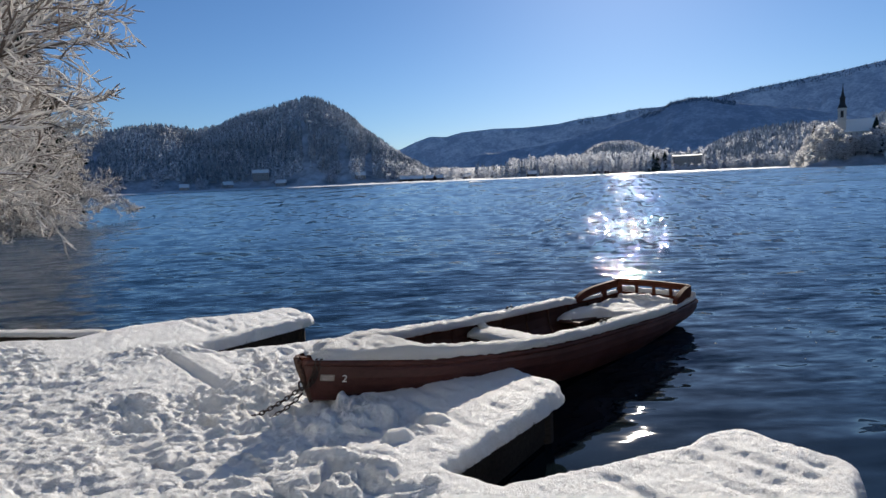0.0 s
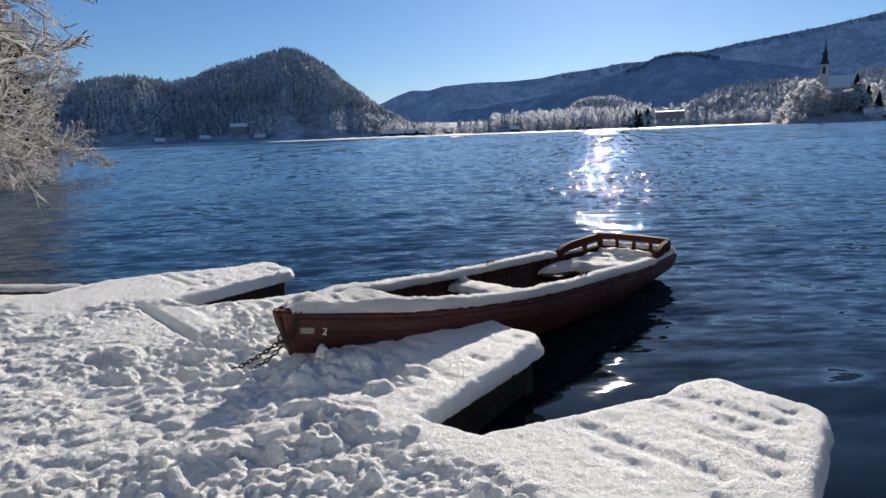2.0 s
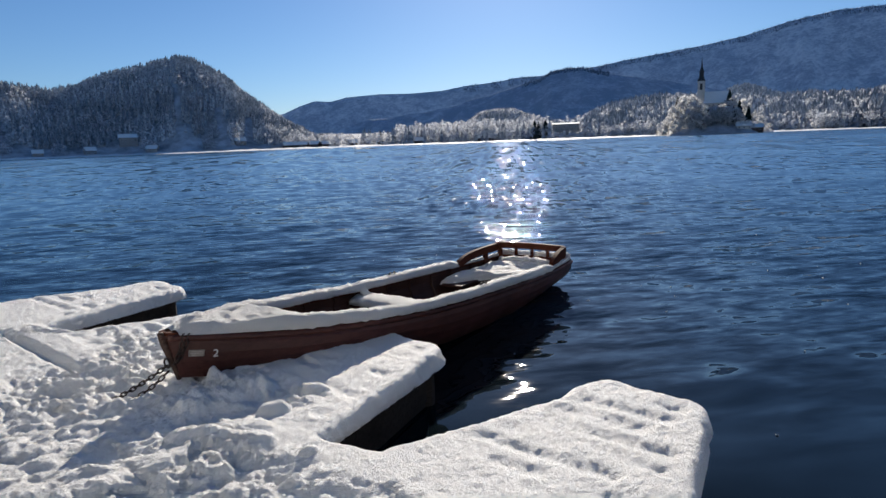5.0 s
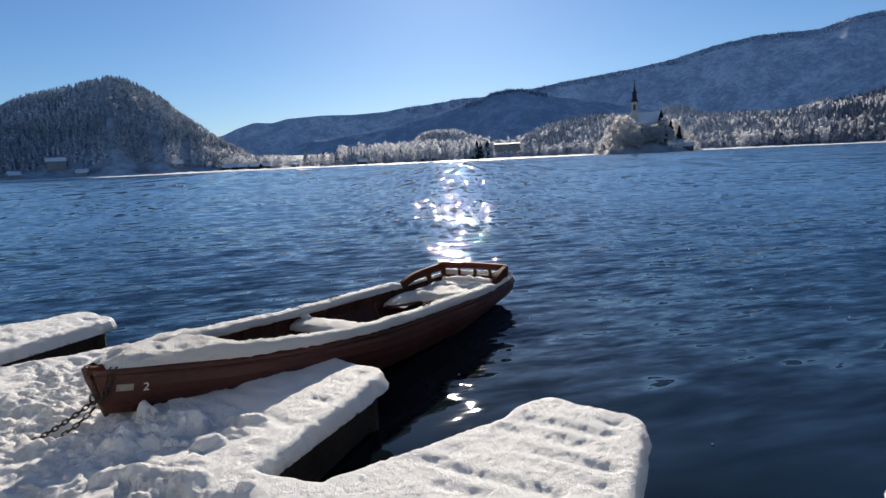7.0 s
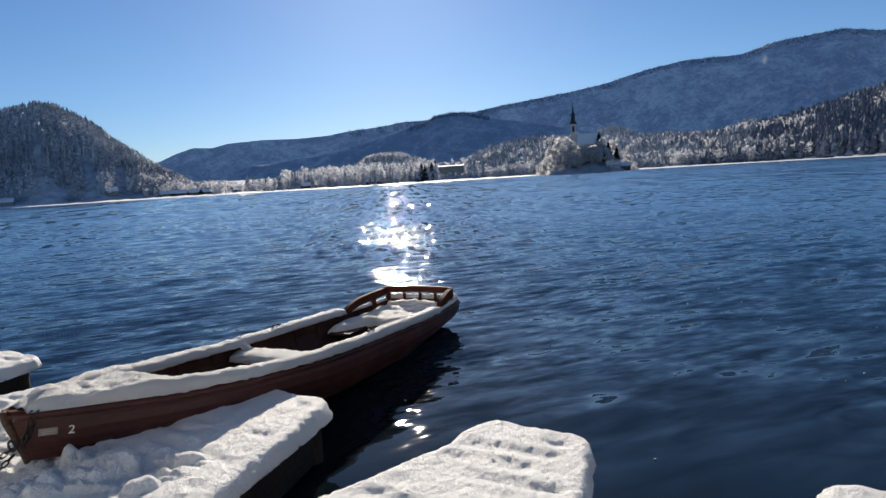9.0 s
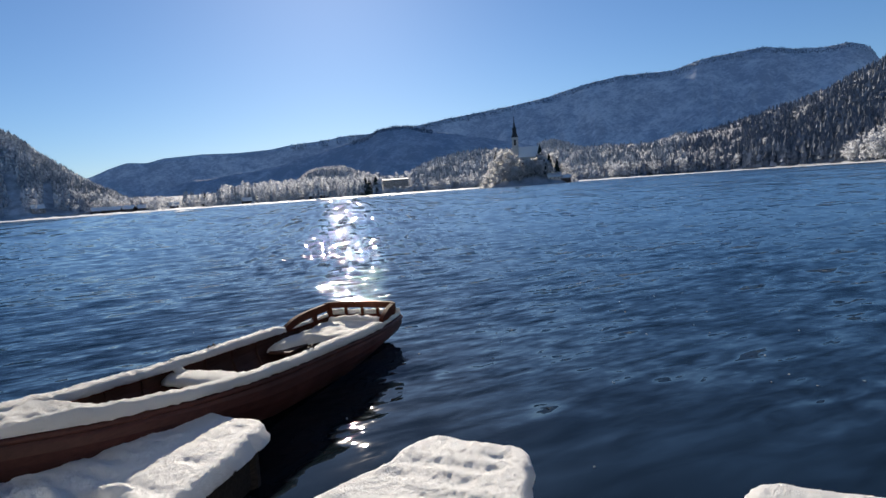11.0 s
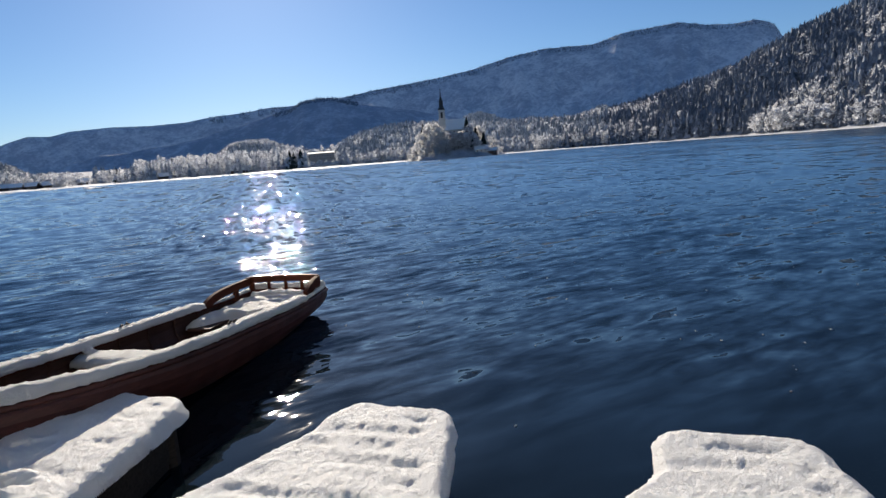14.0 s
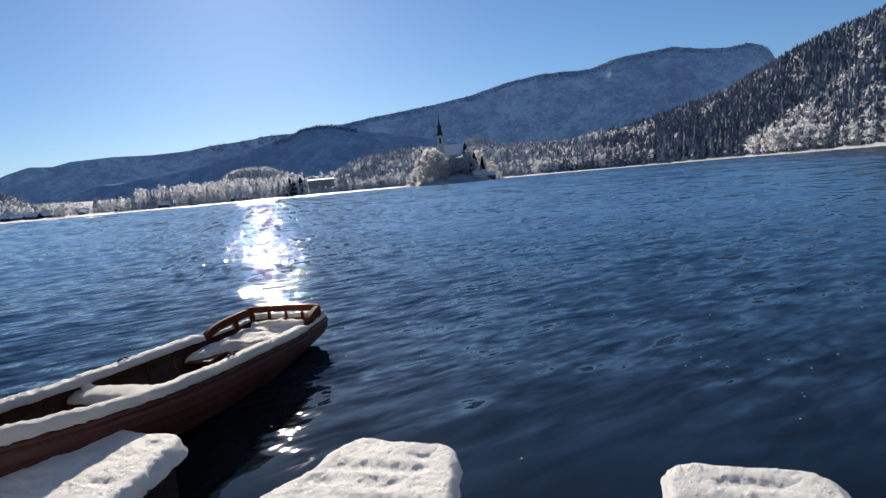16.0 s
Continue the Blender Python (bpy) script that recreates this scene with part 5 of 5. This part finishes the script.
    for i, w in ((1, 0.034), (0, 0.038), (-1, 0.03)):
        part("engraved_line", box(-w, w, i * 0.012 - 0.0025, i * 0.012 + 0.0025, 0.0032, 0.0040), PLATE_MARK, plate)
    cu = bpy.data.curves.new("digit", "FONT")
    cu.body, cu.size, cu.extrude = "2", 0.076, 0.001
    cu.align_x, cu.align_y = "CENTER", "CENTER"
    tmp = new("digit", cu)
    me = bpy.data.meshes.new_from_object(tmp.evaluated_get(bpy.context.evaluated_depsgraph_get()))
    bpy.data.objects.remove(tmp)
    me.materials.clear()
    me.materials.append(WHITE_PAINT)
    child("painted_number", me, ob, "white painted figure 2", on_side(-2.79, 0.42, 0.012))
    part("strap", tube([hull_point(-2.45, 0.93, -1, -0.01), hull_point(-2.44, 1.02, -1, -0.012) + Vector((0, 0, -0.05))], 0.013, 6), DARK_STRAP, ob)
    part("mooring_ring", tube([(-2.99 + 0.0, 0.03 * math.cos(a), 0.60 + 0.03 * math.sin(a)) for a in (k * math.pi / 8 for k in range(16))], 0.007, 6, None, 1.0, True), IRON, ob, "iron mooring ring", True)
    return ob


rowing_boat()


# ---------------------------------------------------------------- mooring chain
def link_mesh():
    pts = []
    for k in range(20):
        a = 2 * math.pi * k / 20
        pts.append((0.0145 * math.cos(a) + 0.0085 * (1 if math.cos(a) > 0 else -1), 0.0118 * math.sin(a), 0))
    bm = tube(pts, 0.0045, 6, None, 1.0, True)
    for f in bm.faces:
        f.smooth = True
    me = bpy.data.meshes.new("link")
    bm.to_mesh(me)
    bm.free()
    me.materials.append(IRON)
    return me


def chain(p, q, sag, label):
    ob = thing("mooring_chain", label, "chain", pose(0, 0, 0), "mooring chains")
    me = link_mesh()
    p, q = Vector(p), Vector(q)
    n = int((q - p).length / 0.035)
    curve_at = lambda t: p.lerp(q, t) + Vector((0, 0, -sag * 4 * t * (1 - t)))
    for i in range(n):
        a, b = curve_at(i / n), curve_at((i + 1) / n)
        d = (b - a).normalized()
        m = d.to_track_quat("X", "Z").to_matrix().to_4x4() @ pose(0, 0, 0, 90 * (i % 2) + 20, 0, 0)
        child("link", me, ob, "", Matrix.Translation((a + b) / 2) @ m)
    return ob


ring_at = BOAT @ Vector((-2.99, 0, 0.585))
chain(ring_at, (-1.42, 4.15, 0.36), 0.015, "dark rusty iron mooring chain running from the bow into the snow")
chain(ring_at + Vector((0.01, -0.02, -0.03)), (-1.33, 4.08, 0.36), 0.03, "dark rusty iron mooring chain running from the bow into the snow")
for s_, d_ in ((-2.95, 0.0), (-2.92, 0.02)):
    bow_edge = hull_point(s_, 0.0, -1, -0.03)
    chain(BOAT @ (bow_edge + Vector((0, 0, 0.02))), BOAT @ Vector((-2.97 + d_, -0.05, 0.60)), 0.02, "dark iron chain hanging from the gunwale over the bow planks")


# ---------------------------------------------------------------- drowned branches and the trees over the water
def grow(bm_list, rng, p, d, length, radius, depth, spread, droop, big=False):
    """Recursive limbs; thick ones go to bm_list[0], the fine frosted ones to bm_list[1]."""
    segs = 4 if depth > 1 else 3
    pts, rad = [Vector(p)], [radius]
    dd = Vector(d).normalized()
    for i in range(segs):
        dd = (dd + Vector((rng.gauss(0, 0.16), rng.gauss(0, 0.16), rng.gauss(0, 0.12) + droop))).normalized()
        pts.append(pts[-1] + dd * (length / segs))
        rad.append(radius * (1 - (0.75 if depth else 0.45) * (i + 1) / segs))
    tube(pts, rad, 6 if depth > 1 else 4 if depth else 3, bm_list[0] if depth > 2 else bm_list[1])
    if depth <= 0:
        return
    kids = ({3: 11, 2: 9, 1: 7} if big else {3: 8, 2: 6, 1: 4})[depth]
    for i in range(kids):
        t = 0.25 + 0.75 * (i + rng.random()) / kids
        k = min(int(t * segs), segs - 1)
        base = pts[k].lerp(pts[k + 1], t * segs - k)
        axis = (pts[k + 1] - pts[k]).normalized()
        side = axis.cross(Vector((rng.gauss(0, 1), rng.gauss(0, 1), rng.gauss(0, 1)))).normalized()
        nd = (axis * rng.uniform(0.5, 1.0) + side * spread * rng.uniform(0.6, 1.2) + Vector((0, 0, 0.12))).normalized()
        grow(bm_list, rng, base, nd, length * (rng.uniform(0.32, 0.55) if big else rng.uniform(0.40, 0.66)) * (1.15 - 0.5 * t), max(radius * rng.uniform(0.38, 0.55), 0.022 if big else 0.021), depth - 1, spread, droop, big)


def overhanging_tree(name, label, base, limbs, radius, seed, depth=3, spread=0.75, droop=0.0):
    rng = random.Random(seed)
    ob = thing(name, label, "tree", pose(*base), "trees over the water")
    a, b = bmesh.new(), bmesh.new()
    tube([(0, 0, -1.0), (0.15, 0.1, 2.5), (0.5, 0.1, 6.0), (0.6, 0.3, 9.5)], [radius, radius * 0.85, radius * 0.6, radius * 0.3], 8, a)
    for z, d, ln, r in limbs:
        grow((a, b), rng, (0.08 * z, 0.02 * z, z), d, ln, r, depth, spread, droop, droop < 0)
    part("trunk", a, BARK_SNOWY, ob)
    part("crown", b, TWIGS_NEAR, ob, "thin branches white with hoarfrost")
    return ob


overhanging_tree("frosted_alder_tree", "leaning bare tree white with hoarfrost at the water's edge", (-12.2, 11.6, 0.4),
                 [(Z, Vector(D), L * 0.90, Rr) for Z, D, L, Rr in ((4.5, (1, 0.35, 0.06), 4.9, 0.11), (5.9, (1, 0.36, 0.12), 4.3, 0.10), (2.9, (1, 0.40, 0.14), 4.5, 0.085), (3.6, (1, 0.36, 0.16), 4.8, 0.085), (4.4, (1, 0.5, 0.10), 4.4, 0.085), (5.2, (1, 0.3, 0.12), 5.1, 0.085), (5.8, (0.9, 0.5, 0.15), 4.4, 0.08), (6.6, (0.9, 0.4, 0.1), 4.4, 0.08), (2.4, (0.9, 0.7, 0.12), 4.2, 0.07), (4.8, (0.8, 0.8, 0.1), 4.0, 0.08))], 0.26, 5, 3, 0.48)
for az, r, h in ((-34.3, 52, 19.5), (-36.6, 56, 22)):
    x, y, z = at(az, r)
    ob = thing("spruce_tree", "dark spruce dusted with snow behind frosted trees", "tree", pose(x, y, max(z, 0.2) - 0.3), "spruces behind the frosted trees")
    part("trunk", tube([(0, 0, 0), (0, 0, h * 0.7)], [0.35, 0.1], 7), BARK, ob)
    v, f = conifer_template(random.Random(int(h * 10)), 16, 17)
    child("crown", mesh_of("crown", v * h * np.array([1.05, 1.05, 1]), f, NEEDLES_DARK), ob)
for i, (bx, by, bz, sd) in enumerate(((-25.2, 33.0, 0.4, 21), (-27.0, 38.5, 0.6, 22), (-28.4, 44.0, 0.6, 23), (-23.8, 28.0, 0.4, 24))):
    overhanging_tree("frosted_willow_tree", "drooping bare shrub-like tree thick with hoarfrost over the lake", (bx, by, bz),
                     [(Z, Vector(D), L, Rr) for Z, D, L, Rr in ((0.8, (1, -0.25, 0.10), 5.0, 0.09), (0.3, (1, -0.4, -0.02), 5.4, 0.08), (0.5, (0.8, -0.8, 0.02), 4.8, 0.08), (1.6, (1, -0.4, 0.28), 5.6, 0.09), (2.8, (0.9, -0.5, 0.35), 5.4, 0.09), (4.0, (0.8, -0.5, 0.5), 5.0, 0.09), (5.2, (0.8, -0.3, 0.6), 5.0, 0.09), (6.5, (0.6, -0.5, 0.9), 5.0, 0.08), (1.2, (0.6, -0.9, 0.2), 4.5, 0.08), (3.4, (0.3, -1.0, 0.4), 4.8, 0.08))], 0.3, sd, 3, 0.85, -0.05)



# ---------------------------------------------------------------- small things on the water
def floating_flakes():
    rng = random.Random(44)
    bm = bmesh.new()
    n = 0
    while n < 90:
        x, y = rng.uniform(0.6, 9.0), rng.uniform(1.6, 11.0)
        d, _, _ = inside_distance(np.array([x]), np.array([y]), OUT)
        along_boat = (x - 1.06) * 0.697 + (y - 6.25) * 0.718
        across = abs((x - 1.06) * 0.718 - (y - 6.25) * 0.697)
        if d[0] > -0.12 or (across < 0.75 and -3.3 < along_boat < 2.6):
            continue
        r = rng.uniform(0.006, 0.016)
        k = [bm.verts.new((x + r * rng.uniform(0.6, 1.3) * math.cos(a), y + r * rng.uniform(0.6, 1.3) * math.sin(a), 0.004)) for a in (i * math.pi / 3 for i in range(6))]
        c = bm.verts.new((x, y, 0.004 + r * 0.5))
        for i in range(6):
            bm.faces.new((k[i], k[(i + 1) % 6], c))
        n += 1
    me = bpy.data.meshes.new("floating_snow")
    bm.to_mesh(me)
    bm.free()
    me.materials.append(SNOW)
    return thing("floating_snow", "tiny crumbs of snow floating on the lake", "snow", kind="stuff", data=me)


floating_flakes()


def reed_clump(x, y, z, seed):
    rng = random.Random(seed)
    ob = thing("dry_reed", "thin clump of dry brown reed stems at the water's edge", "plant", pose(x, y, z))
    for i in range(9):
        a, h = rng.uniform(0, 6.28), rng.uniform(0.25, 0.5)
        p = (rng.uniform(-0.12, 0.12), rng.uniform(-0.08, 0.08), 0)
        part("stem", tube([p, (p[0] + 0.05 * math.cos(a), p[1] + 0.05 * math.sin(a), h * 0.6), (p[0] + 0.15 * math.cos(a), p[1] + 0.15 * math.sin(a), h)], [0.006, 0.005, 0.002], 4), REED, ob)
    return ob


reed_clump(-5.25, 7.75, -0.05, 4)

snag = thing("drowned_branch", "bare forked branch sticking out of the lake", "branch", pose(-34.4, 68.2, 0))
part("stem", tube([(-1.5, 0, -0.25), (-0.2, 0.1, 0.12), (0.6, 0.1, 0.26), (1.7, 0, 0.36)], [0.20, 0.18, 0.16, 0.08], 7), BARK_SNOWY, snag)
part("fork", tube([(0.4, 0.1, 0.15), (-0.1, 0, 0.75), (-0.6, 0, 1.35)], [0.16, 0.13, 0.07], 7), BARK_SNOWY, snag)
stump = thing("drowned_stump", "small dark stump breaking the lake's surface", "branch", pose(-38.6, 69.3, 0))
part("stem", tube([(0, 0, -0.5), (0.1, 0, 0.25), (0.3, 0.1, 0.55)], [0.16, 0.14, 0.07], 7), BARK, stump)
